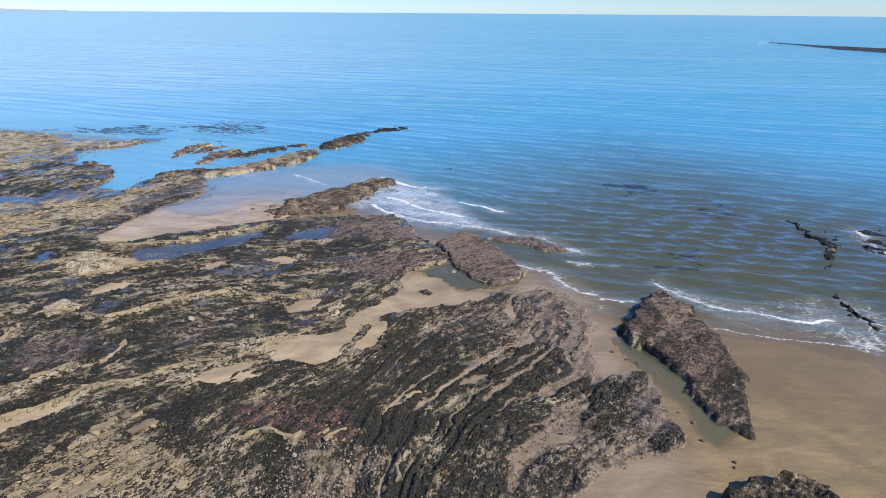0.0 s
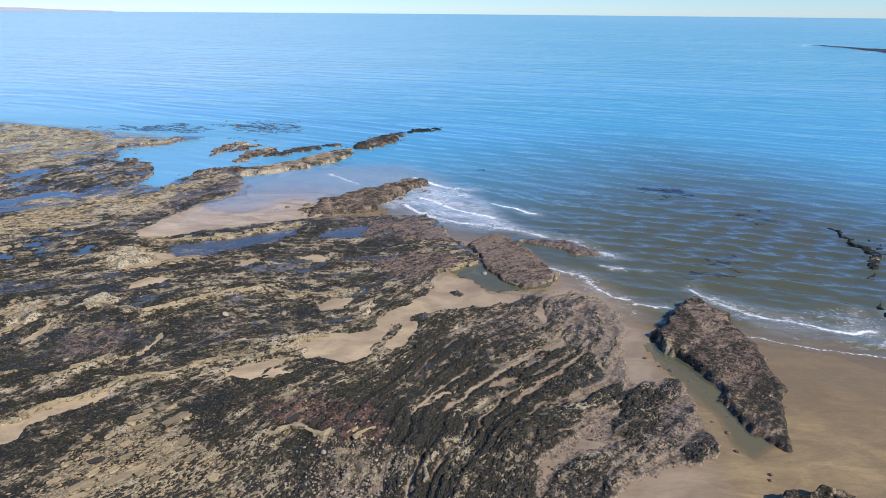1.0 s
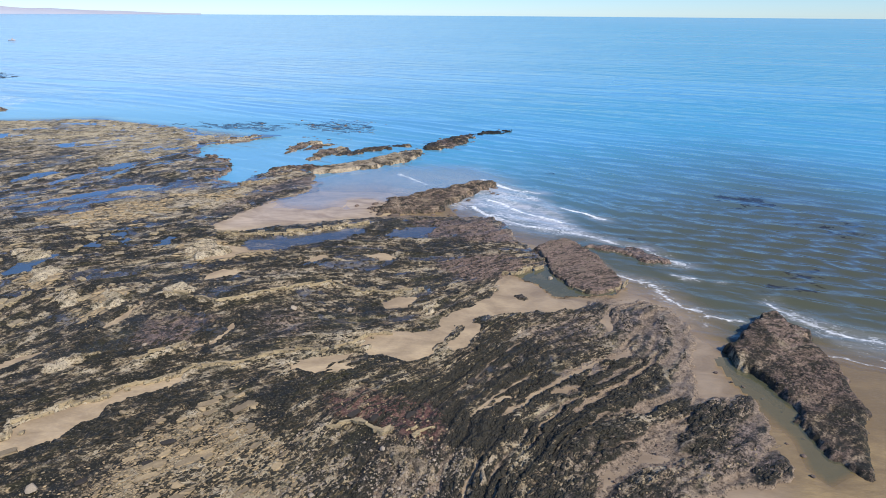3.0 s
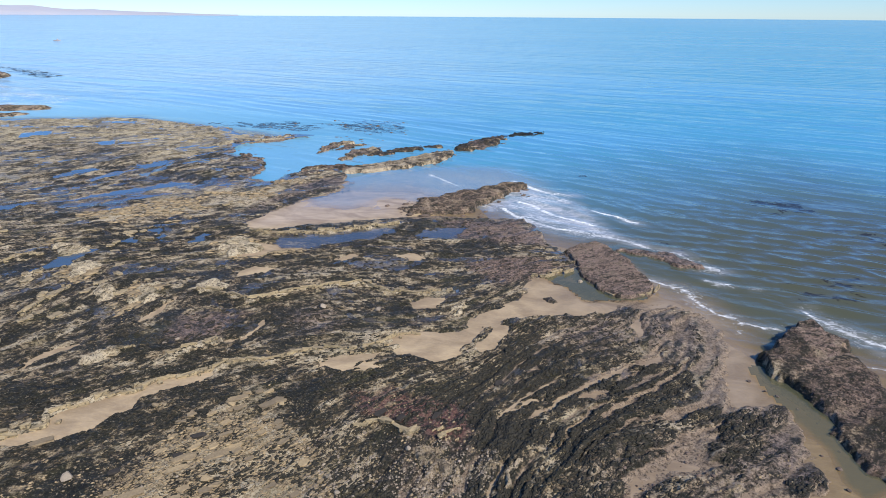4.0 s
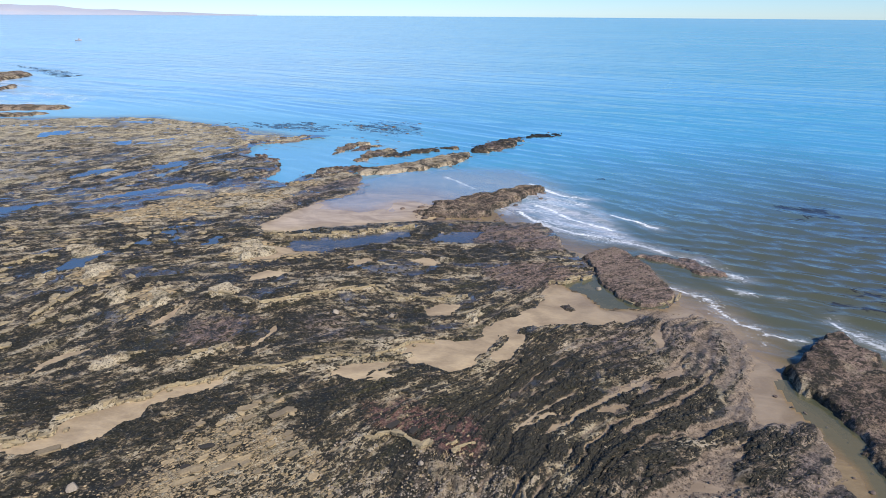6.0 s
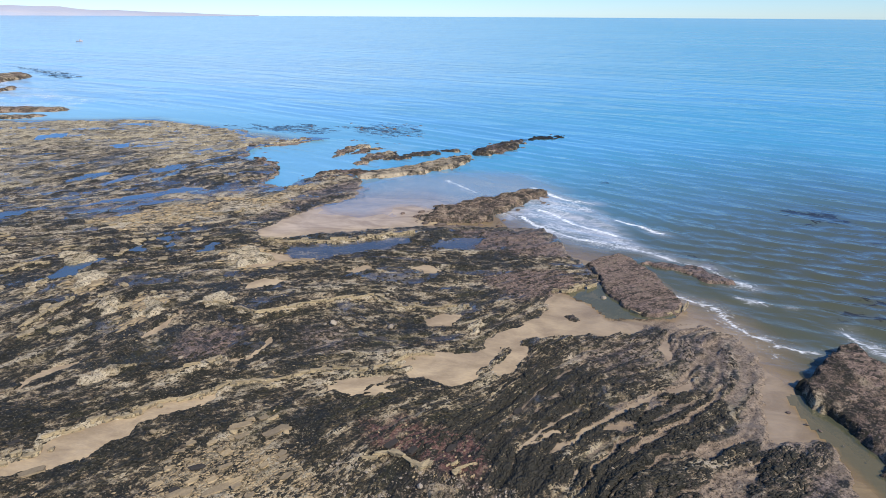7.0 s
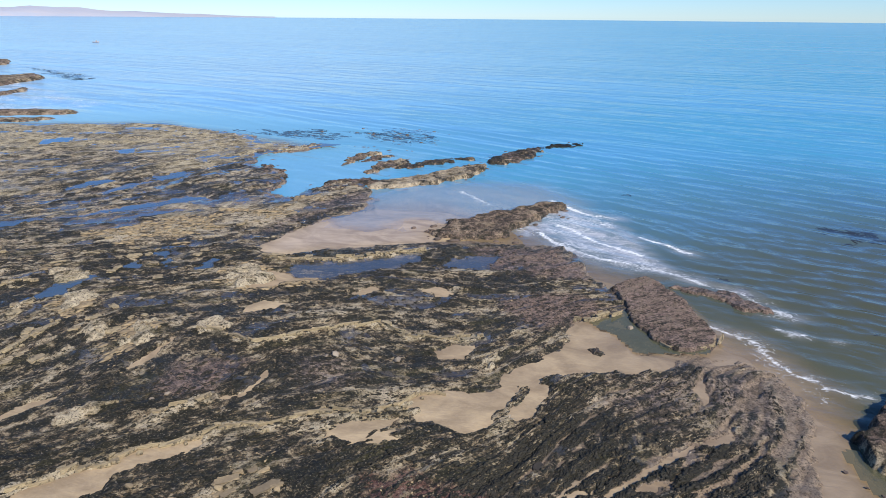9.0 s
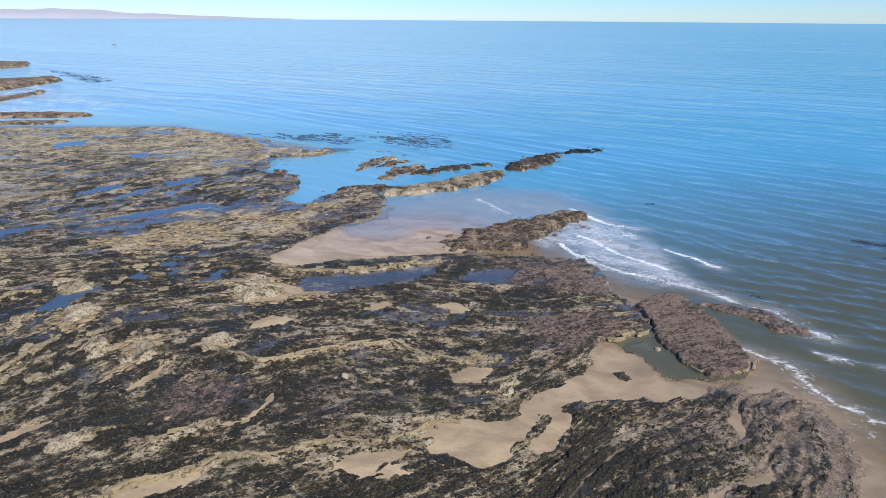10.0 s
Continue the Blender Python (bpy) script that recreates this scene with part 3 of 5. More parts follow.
def ramp(t, value, stops):
    r = node(t, "ShaderNodeValToRGB")
    e = r.color_ramp.elements
    while len(e) < len(stops):
        e.new(0.5)
    for el, (p, c) in zip(e, stops):
        el.position = p
        el.color = (c, c, c, 1) if not isinstance(c, tuple) else (*c, 1)
    t.links.new(value, r.inputs[0])
    return r.outputs[0]


def math_of(t, op, a, b=0.0, clamp=False):
    n = node(t, "ShaderNodeMath")
    n.operation, n.use_clamp = op, clamp
    for i, v in enumerate((a, b)):
        if isinstance(v, (int, float)):
            n.inputs[i].default_value = v
        else:
            t.links.new(v, n.inputs[i])
    return n.outputs[0]


def mix(t, fac, a, b):
    n = node(t, "ShaderNodeMix")
    n.data_type = "RGBA"
    for i, v in ((0, fac), (6, a), (7, b)):
        if isinstance(v, (int, float)):
            n.inputs[i].default_value = v
        elif isinstance(v, tuple):
            n.inputs[i].default_value = (*v, 1)
        else:
            t.links.new(v, n.inputs[i])
    return n.outputs[2]


def attribute(t, name):
    n = node(t, "ShaderNodeAttribute")
    n.attribute_name = name
    return n.outputs["Fac"]


def bump(t, bsdf, height, strength, distance):
    b = node(t, "ShaderNodeBump", Strength=strength, Distance=distance)
    t.links.new(height, b.inputs["Height"])
    t.links.new(b.outputs[0], bsdf.inputs["Normal"])


def height_of(t):
    g = node(t, "ShaderNodeNewGeometry")
    s = node(t, "ShaderNodeSeparateXYZ")
    t.links.new(g.outputs["Position"], s.inputs[0])
    return s


def make_sand():
    m, t, b = material("wet_sand")
    at = mapped(t, (1, 1, 1))
    big = noise_of(t, at, 0.12, 4)
    mid = noise_of(t, mapped(t, (0.55, 1.0, 1)), 0.55, 6, 0.62, 0.8)
    fine = noise_of(t, at, 6.0, 8, 0.75)
    ripple = noise_of(t, mapped(t, (0.7, 2.0, 1)), 2.6, 5, 0.6, 0.8)
    c = mix(t, ramp(t, big, [(0.3, 0.0), (0.7, 1.0)]), (0.375, 0.265, 0.128), (0.50, 0.37, 0.185))
    c = mix(t, ramp(t, mid, [(0.40, 0.5), (0.58, 0.0)]), c, (0.20, 0.148, 0.088))
    c = mix(t, ramp(t, ripple, [(0.42, 0.3), (0.60, 0.0)]), c, (0.17, 0.125, 0.075))
    c = mix(t, ramp(t, fine, [(0.50, 0.0), (0.66, 0.4)]), c, (0.46, 0.36, 0.235))
    z = height_of(t).outputs["Z"]
    wet = math_of(t, "ADD", math_of(t, "MULTIPLY", math_of(t, "ADD", z, 0.13), 5.0), math_of(t, "ADD", math_of(t, "MULTIPLY", big, 0.5), math_of(t, "MULTIPLY", mid, 0.4)))
    wet = ramp(t, wet, [(0.0, 1.0), (0.75, 0.0)])
    c = mix(t, wet, c, mix(t, 0.7, c, (0.135, 0.092, 0.046)))
    silt = mix(t, ramp(t, mid, [(0.38, 0.0), (0.60, 1.0)]), (0.31, 0.235, 0.175), (0.50, 0.395, 0.30))
    c = mix(t, math_of(t, "MULTIPLY", attribute(t, "silt"), 0.85), c, silt)
    t.links.new(c, b.inputs["Base Color"])
    t.links.new(ramp(t, attribute(t, "silt"), [(0.0, 0.2), (1.0, 0.45)]), b.inputs["Specular IOR Level"])
    t.links.new(ramp(t, wet, [(0.0, 0.85), (1.0, 0.42)]), b.inputs["Roughness"])
    bump(t, b, math_of(t, "ADD", math_of(t, "MULTIPLY", fine, 0.3), ripple), 0.45, 0.06)
    return m


def make_reef():
    """Bedded shore rock under dark weed, with bare tan beds; masks come with the mesh, the grain from the strata."""
    m, t, b = material("weeded_rock")
    at = mapped(t, (1, 1, 1))
    u = attribute(t, "bed")
    sep = height_of(t)
    comb = node(t, "ShaderNodeCombineXYZ")
    t.links.new(u, comb.inputs[0])
    t.links.new(math_of(t, "MULTIPLY", sep.outputs["X"], 0.42), comb.inputs[1])
    t.links.new(math_of(t, "MULTIPLY", sep.outputs["Y"], 0.42), comb.inputs[2])
    beds = comb.outputs[0]
    s1 = noise_of(t, beds, 0.6, 9, 0.68, 0.9)
    s2 = noise_of(t, beds, 2.4, 7, 0.68, 0.4)
    grain = noise_of(t, at, 2.6, 9, 0.76)
    fine = noise_of(t, at, 8.0, 6, 0.8)
    patch = noise_of(t, beds, 0.25, 5, 0.6)
    v = math_of(t, "ADD", math_of(t, "MULTIPLY", s1, 0.5), math_of(t, "MULTIPLY", s2, 0.38))
    v = math_of(t, "ADD", v, math_of(t, "MULTIPLY", grain, 0.48))
    v = math_of(t, "ADD", v, math_of(t, "MULTIPLY", patch, 0.30))
    v = math_of(t, "ADD", v, math_of(t, "MULTIPLY", attribute(t, "tan"), 0.076))
    v = math_of(t, "ADD", v, math_of(t, "MULTIPLY", attribute(t, "scarp"), 0.075))
    # clumps: knots of rock and weed, each of its own tone
    wob = node(t, "ShaderNodeTexNoise", Scale=1.6, Detail=4.0, Roughness=0.6)
    t.links.new(at, wob.inputs["Vector"])
    shift = node(t, "ShaderNodeVectorMath", Scale=1.3)
    shift.operation = "SCALE"
    t.links.new(wob.outputs["Color"], shift.inputs[0])
    bent = node(t, "ShaderNodeVectorMath")
    t.links.new(at, bent.inputs[0])
    t.links.new(shift.outputs[0], bent.inputs[1])
    cell = node(t, "ShaderNodeTexVoronoi", Scale=0.95)
    t.links.new(bent.outputs[0], cell.inputs["Vector"])
    tone = node(t, "ShaderNodeSeparateColor")
    t.links.new(cell.outputs["Color"], tone.inputs[0])
    v = math_of(t, "ADD", v, math_of(t, "MULTIPLY", tone.outputs[0], 0.10))
    v = math_of(t, "SUBTRACT", v, 0.350)
    c = ramp(t, v, [(0.44, (0.011, 0.011, 0.007)), (0.507, (0.031, 0.030, 0.018)), (0.528, (0.066, 0.050, 0.032)), (0.553, (0.18, 0.132, 0.078)), (0.60, (0.40, 0.315, 0.19)), (0.66, (0.52, 0.43, 0.29))])
    mottle = noise_of(t, beds, 1.3, 6, 0.65, 0.6)
    c = mix(t, ramp(t, mottle, [(0.38, 0.85), (0.50, 0.0)]), c, (0.024, 0.0235, 0.015))
    olive = mix(t, grain, (0.02, 0.022, 0.006), (0.13, 0.115, 0.04))
    c = mix(t, ramp(t, noise_of(t, beds, 0.55, 5, 0.6), [(0.52, 0.0), (0.64, 0.4)]), c, olive)
    brown = mix(t, ramp(t, grain, [(0.36, 0.0), (0.64, 1.0)]), (0.066, 0.045, 0.035), (0.34, 0.235, 0.178))
    k = math_of(t, "MULTIPLY", attribute(t, "brown"), ramp(t, grain, [(0.3, 0.3), (0.55, 1.0)]))
    c = mix(t, k, c, brown)
    lilac = mix(t, ramp(t, grain, [(0.36, 0.0), (0.64, 1.0)]), (0.075, 0.051, 0.044), (0.39, 0.295, 0.24))
    mid = math_of(t, "ADD", math_of(t, "MULTIPLY", s2, 0.5), math_of(t, "MULTIPLY", grain, 0.5))
    k = math_of(t, "MULTIPLY", attribute(t, "lilac"), ramp(t, mid, [(0.44, 0.0), (0.54, 1.0)]))
    c = mix(t, k, c, lilac)
    red = mix(t, grain, (0.045, 0.022, 0.018), (0.25, 0.115, 0.09))
    k = math_of(t, "MULTIPLY", attribute(t, "red"), ramp(t, mid, [(0.47, 0.0), (0.52, 0.9)]))
    c = mix(t, k, c, red)
    knot = math_of(t, "ADD", math_of(t, "MULTIPLY", tone.outputs[1], 0.18), math_of(t, "ADD", math_of(t, "MULTIPLY", grain, 0.8), math_of(t, "MULTIPLY", patch, 0.3)))
    gold = ramp(t, knot, [(0.50, (0.055, 0.045, 0.028)), (0.57, (0.20, 0.155, 0.08)), (0.65, (0.48, 0.385, 0.215)), (0.76, (0.60, 0.50, 0.32))])
    c = mix(t, math_of(t, "MULTIPLY", attribute(t, "gold"), 0.85), c, gold)
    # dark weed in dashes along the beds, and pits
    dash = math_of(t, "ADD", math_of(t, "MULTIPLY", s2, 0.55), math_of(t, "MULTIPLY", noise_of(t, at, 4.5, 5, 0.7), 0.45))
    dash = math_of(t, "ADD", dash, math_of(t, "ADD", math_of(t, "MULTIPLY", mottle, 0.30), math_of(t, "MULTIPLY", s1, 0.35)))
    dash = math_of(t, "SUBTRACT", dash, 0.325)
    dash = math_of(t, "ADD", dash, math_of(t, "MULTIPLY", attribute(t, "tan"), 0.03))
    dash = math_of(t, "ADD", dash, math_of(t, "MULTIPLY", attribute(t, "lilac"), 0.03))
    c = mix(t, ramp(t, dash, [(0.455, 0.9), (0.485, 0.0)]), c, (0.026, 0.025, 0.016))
    silt = math_of(t, "ADD", sep.outputs["Z"], math_of(t, "ADD", math_of(t, "MULTIPLY", grain, 0.22), math_of(t, "MULTIPLY", fine, 0.14)))
    silt = math_of(t, "MULTIPLY", ramp(t, math_of(t, "ADD", silt, 0.32), [(0.375, 1.0), (0.415, 0.0)]), attribute(t, "silt"))
    c = mix(t, silt, c, mix(t, ramp(t, grain, [(0.35, 0.0), (0.65, 1.0)]), (0.15, 0.108, 0.072), (0.42, 0.32, 0.225)))
    # crevice shade put in as near-black where fine relief dips; bright flecks of shell
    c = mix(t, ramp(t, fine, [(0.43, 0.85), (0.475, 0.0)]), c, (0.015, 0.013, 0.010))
    shell = math_of(t, "ADD", attribute(t, "tan"), 0.92, True)
    c = mix(t, math_of(t, "MULTIPLY", shell, ramp(t, fine, [(0.58, 0.0), (0.62, 0.7)])), c, (0.40, 0.33, 0.24))
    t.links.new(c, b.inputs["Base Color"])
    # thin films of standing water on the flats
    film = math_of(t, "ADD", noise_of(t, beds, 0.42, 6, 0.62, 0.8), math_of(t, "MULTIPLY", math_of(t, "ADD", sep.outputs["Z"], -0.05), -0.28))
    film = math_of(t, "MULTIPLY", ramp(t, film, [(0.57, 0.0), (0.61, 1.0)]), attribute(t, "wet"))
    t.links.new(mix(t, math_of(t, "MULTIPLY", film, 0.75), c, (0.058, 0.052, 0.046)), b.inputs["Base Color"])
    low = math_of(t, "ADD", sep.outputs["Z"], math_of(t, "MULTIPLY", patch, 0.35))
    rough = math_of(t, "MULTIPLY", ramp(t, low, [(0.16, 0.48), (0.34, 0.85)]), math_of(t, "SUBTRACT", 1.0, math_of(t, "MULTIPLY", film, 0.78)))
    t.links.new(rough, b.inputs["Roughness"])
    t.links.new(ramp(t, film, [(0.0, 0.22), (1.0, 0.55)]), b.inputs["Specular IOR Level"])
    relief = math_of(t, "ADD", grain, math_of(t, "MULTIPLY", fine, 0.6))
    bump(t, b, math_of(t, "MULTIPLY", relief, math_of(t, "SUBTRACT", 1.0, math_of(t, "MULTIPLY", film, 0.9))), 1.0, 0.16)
    return m


def make_ledge():
    m, t, b = material("tan_sandstone")
    at = mapped(t, (1, 1, 1))
    grain = noise_of(t, at, 4.0, 8, 0.7)
    layer = noise_of(t, mapped(t, (0.6, 0.6, 9.0)), 1.6, 5, 0.6)
    info = node(t, "ShaderNodeObjectInfo")
    c = mix(t, grain, (0.22, 0.16, 0.08), (0.56, 0.45, 0.26))
    c = mix(t, ramp(t, layer, [(0.35, 0.6), (0.55, 0.0)]), c, (0.10, 0.075, 0.045))
    c = mix(t, math_of(t, "MULTIPLY", info.outputs["Random"], 0.35), c, (0.17, 0.125, 0.075))
    c = mix(t, ramp(t, noise_of(t, at, 2.2, 6, 0.7), [(0.54, 0.0), (0.60, 0.75)]), c, (0.03, 0.025, 0.018))
    t.links.new(c, b.inputs["Base Color"])
    b.inputs["Roughness"].default_value = 0.85
    bump(t, b, math_of(t, "ADD", grain, layer), 0.7, 0.06)
    return m


def make_stone(name, dark, light, spread=(0.09, 0.075, 0.06)):
    m, t, b = material(name)
    grain = noise_of(t, mapped(t, (1, 1, 1)), 9.0, 6, 0.65)
    info = node(t, "ShaderNodeObjectInfo")
    g = node(t, "ShaderNodeNewGeometry")
    v = math_of(t, "ADD", info.outputs["Random"], g.outputs["Random Per Island"])
    c = mix(t, grain, dark, light)
    c = mix(t, math_of(t, "MULTIPLY", math_of(t, "FRACT", v), 0.65), c, spread)
    t.links.new(c, b.inputs["Base Color"])
    b.inputs["Roughness"].default_value = 0.85
    b.inputs["Specular IOR Level"].default_value = 0.2
    bump(t, b, grain, 0.5, 0.03)
    return m


def water_surface(name, bump_scale, strength, distance, murk, stretch=(1, 1, 1)):
    """Gloss over murky, partly clear water: 'murk' on the mesh tells how much the bottom is hidden, 'foam' where it breaks."""
    m, t, b = material(name)
    t.nodes.remove(b)
    out = t.nodes["Material Output"]
    turned = node(t, "ShaderNodeMapping")
    turned.inputs["Rotation"].default_value = (0, 0, radians(14))
    t.links.new(mapped(t, (1, 1, 1)), turned.inputs[0])
    scaled = node(t, "ShaderNodeVectorMath")
    scaled.operation = "MULTIPLY"
    scaled.inputs[1].default_value = stretch
    t.links.new(turned.outputs[0], scaled.inputs[0])
    at = scaled.outputs[0]
    def drawn(a, b):
        v = node(t, "ShaderNodeVectorMath")
        v.operation = "MULTIPLY"
        v.inputs[1].default_value = (a, b, 1.0)
        t.links.new(turned.outputs[0], v.inputs[0])
        return v.outputs[0]

    w1 = noise_of(t, at, bump_scale, 5, 0.55, 0.5)
    w2 = noise_of(t, at, bump_scale * 0.3, 2, 0.5, 0.6)
    w3 = noise_of(t, drawn(0.22, 1.0), bump_scale * 0.11, 2.5, 0.5, 0.7)
    height = math_of(t, "ADD", math_of(t, "ADD", math_of(t, "MULTIPLY", w1, 0.35), math_of(t, "MULTIPLY", w2, 0.7)), math_of(t, "MULTIPLY", w3, math_of(t, "MULTIPLY", attribute(t, "open_sea"), 8.0)))
    # long slicks of smoother water
    slick = ramp(t, noise_of(t, drawn(0.12, 1.0), bump_scale * 0.022, 5, 0.6, 1.2), [(0.40, 0.25), (0.56, 1.0)])
    bn = node(t, "ShaderNodeBump", Strength=strength, Distance=distance)
    t.links.new(math_of(t, "MULTIPLY", slick, strength), bn.inputs["Strength"])
    t.links.new(height, bn.inputs["Height"])
    body = node(t, "ShaderNodeBsdfDiffuse")
    level = node(t, "ShaderNodeCombineXYZ", Z=1.0)          # light scattered back from within the water knows no slope
    t.links.new(level.outputs[0], body.inputs["Normal"])
    silt = noise_of(t, mapped(t, (0.6, 1, 1)), 0.035, 4, 0.55)
    deep_sky_blue = attribute(t, "deep_sky_blue")
    c = mix(t, silt, murk[0], murk[1])
    # one blue for deep water and for the sky it mirrors
    c = mix(t, deep_sky_blue, c, murk[2])
    # sky glare, mirrored sky and distance haze painted as a paler body colour
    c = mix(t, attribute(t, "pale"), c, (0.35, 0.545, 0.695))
    beds = math_of(t, "ADD", attribute(t, "kelp"), math_of(t, "MULTIPLY", noise_of(t, drawn(0.45, 1.0), 1.1, 8, 0.72, 0.8), 1.3))
    c = mix(t, ramp(t, beds, [(0.98, 0.0), (1.12, 0.85)]), c, (0.016, 0.014, 0.011))
    clear = node(t, "ShaderNodeBsdfTransparent")
    clear.inputs[0].default_value = (0.95, 0.95, 0.92, 1)
    # milky water beaten up by the breakers
    milk = noise_of(t, drawn(0.4, 1.0), 0.9, 7, 0.65, 1.2)
    milk = math_of(t, "MULTIPLY", attribute(t, "wash"), ramp(t, milk, [(0.30, 0.2), (0.62, 0.9)]))
    c = mix(t, milk, c, (0.52, 0.53, 0.56))
    t.links.new(c, body.inputs["Color"])
    under = node(t, "ShaderNodeMixShader")
    t.links.new(math_of(t, "MAXIMUM", attribute(t, "murk"), milk), under.inputs[0])
    t.links.new(clear.outputs[0], under.inputs[1])
    t.links.new(body.outputs[0], under.inputs[2])
    gloss = node(t, "ShaderNodeBsdfGlossy", Roughness=0.08)
    t.links.new(bn.outputs[0], gloss.inputs["Normal"])
    gain = attribute(t, "sheen")                            # multiplies the sky's reflection above its true Fresnel share
    fr = node(t, "ShaderNodeFresnel", IOR=1.4)
    t.links.new(bn.outputs[0], fr.inputs["Normal"])
    wet = node(t, "ShaderNodeMixShader")
    t.links.new(math_of(t, "MULTIPLY", math_of(t, "MINIMUM", math_of(t, "MULTIPLY", fr.outputs[0], gain), 0.55), ramp(t, slick, [(0.25, 1.0), (1.0, 0.82)])), wet.inputs[0])     # waves never lie quite edge-on
    t.links.new(under.outputs[0], wet.inputs[1])
    t.links.new(gloss.outputs[0], wet.inputs[2])
    foam = node(t, "ShaderNodeBsdfDiffuse")
    foam.inputs[0].default_value = (0.82, 0.84, 0.85, 1)
    lace = noise_of(t, drawn(0.75, 1.0), 1.7, 8, 0.66, 2.2)
    k = math_of(t, "ADD", lace, math_of(t, "MULTIPLY", attribute(t, "foam"), 0.46))
    k = ramp(t, k, [(0.68, 0.0), (0.81, 0.36), (1.0, 0.92)])
    last = node(t, "ShaderNodeMixShader")
    t.links.new(k, last.inputs[0])
    t.links.new(wet.outputs[0], last.inputs[1])
    t.links.new(foam.outputs[0], last.inputs[2])
    t.links.new(last.outputs[0], out.inputs["Surface"])
    return m


SAND = make_sand()
REEF_ROCK = make_reef()
LEDGE = make_ledge()
PALE_STONE = make_stone("pale_stone", (0.20, 0.16, 0.115), (0.50, 0.415, 0.31))
DARK_STONE = make_stone("dark_wet_stone", (0.018, 0.016, 0.014), (0.070, 0.060, 0.050), (0.04, 0.034, 0.028))
TAN_STONE = make_stone("tan_stone", (0.19, 0.135, 0.070), (0.53, 0.405, 0.235))
MUSSELS = make_stone("mussel_crust", (0.012, 0.010, 0.009), (0.29, 0.21, 0.165))
WEED = make_stone("dark_weed", (0.009, 0.009, 0.007), (0.046, 0.043, 0.031), (0.050, 0.043, 0.032))
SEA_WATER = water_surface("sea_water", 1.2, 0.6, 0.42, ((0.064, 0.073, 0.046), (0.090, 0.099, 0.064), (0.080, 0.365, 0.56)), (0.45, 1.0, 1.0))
# blue body colour stands in for the sky mirrored in still pools
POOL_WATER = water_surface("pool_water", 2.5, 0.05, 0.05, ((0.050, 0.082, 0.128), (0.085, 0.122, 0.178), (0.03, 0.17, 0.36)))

GREEN_WATER = water_surface("green_pool_water", 2.5, 0.05, 0.05, ((0.075, 0.082, 0.050), (0.105, 0.105, 0.066), (0.06, 0.07, 0.05)))


# ---- mesh tools ----
def sheet(name, x, y, z, mat, keep=None, parent=None, **layers):
    """A smooth sheet over a grid of places; layers are values per vertex; keep drops cells outside."""
    rows, cols = x.shape
    co = np.stack([x, y, z], -1).reshape(-1, 3).astype(np.float32)
    idx = np.arange(rows * cols).reshape(rows, cols)
    quads = np.stack([idx[:-1, :-1], idx[:-1, 1:], idx[1:, 1:], idx[1:, :-1]], -1).reshape(-1, 4)
    if keep is not None:
        k = keep.reshape(-1)
        quads = quads[k[quads].any(1)]
        used = np.unique(quads)
        renumber = np.zeros(len(co), np.int64)
        renumber[used] = np.arange(len(used))
        quads, co = renumber[quads], co[used]
        layers = {n: np.ravel(v)[used] for n, v in layers.items()}
    a, b, c = co[quads[0, 0]], co[quads[0, 1]], co[quads[0, 2]]
    if np.cross(b - a, c - b)[2] < 0:
        quads = quads[:, ::-1]
    me = bpy.data.meshes.new(name)
    me.vertices.add(len(co))
    me.vertices.foreach_set("co", co.ravel())
    me.loops.add(quads.size)
    me.loops.foreach_set("vertex_index", quads.astype(np.int32).ravel())
    me.polygons.add(len(quads))
    me.polygons.foreach_set("loop_start", np.arange(0, quads.size, 4, dtype=np.int32))
    me.polygons.foreach_set("use_smooth", np.ones(len(quads), bool))
    me.update(calc_edges=True)
    for n, v in layers.items():
        me.attributes.new(n, "FLOAT", "POINT").data.foreach_set("value", np.ravel(v).astype(np.float32))
    me.materials.append(mat)
    ob = new(name, me)
    ob.parent = parent
    return ob


def part(name, bm, mat, parent=None, label="", flat=False):
    me = bpy.data.meshes.new(name)
    bm.to_mesh(me)
    bm.free()
    me.materials.append(mat)
    if not flat:
        me.polygons.foreach_set("use_smooth", np.ones(len(me.polygons), bool))
    ob = new(name, me)
    ob.parent = parent
    if label:
        ob["label"] = label
    return ob


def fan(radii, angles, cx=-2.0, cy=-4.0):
    """Grid of places fanned out from below the camera's start, coarser with distance."""
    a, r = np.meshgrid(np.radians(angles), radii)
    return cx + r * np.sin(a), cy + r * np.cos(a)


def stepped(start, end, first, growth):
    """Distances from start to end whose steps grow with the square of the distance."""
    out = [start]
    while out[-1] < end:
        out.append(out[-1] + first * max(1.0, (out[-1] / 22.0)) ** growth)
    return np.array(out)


# ---- ground ----
HOLLOWS = [(S_main, 0.22, 0.0), (S_spur, 0.2, 0.0), (S_left, 0.2, 0.1), (S_a, 0.15, 0.1), (S_b, 0.12, 0.1), (S_c, 0.15, 0.15), (S_d, 0.15, 0.2), (S_e, 0.15, 0.2), (S_f, 0.15, 0.2), (S_g, 0.2, 0.1), (S_cove, 0.3, 0.0), 
           (S_strip1, 0.12, 0.16), (S_strip2, 0.12, 0.05), (S_strip3, 0.12, 0.0), (S_strip4, 0.12, 0.05), (S_strip5, 0.12, 0.0), (S_strip6, 0.12, 0.0), (S_strip7, 0.12, 0.0), (S_strip8, 0.12, 0.0),
           (S_streakA, 0.15, 0.38), (S_streakB, 0.15, 0.38), (S_streakC, 0.12, 0.2), (S_basin, 0.35, 0.55), (S_edge, 0.4, 0.45)]
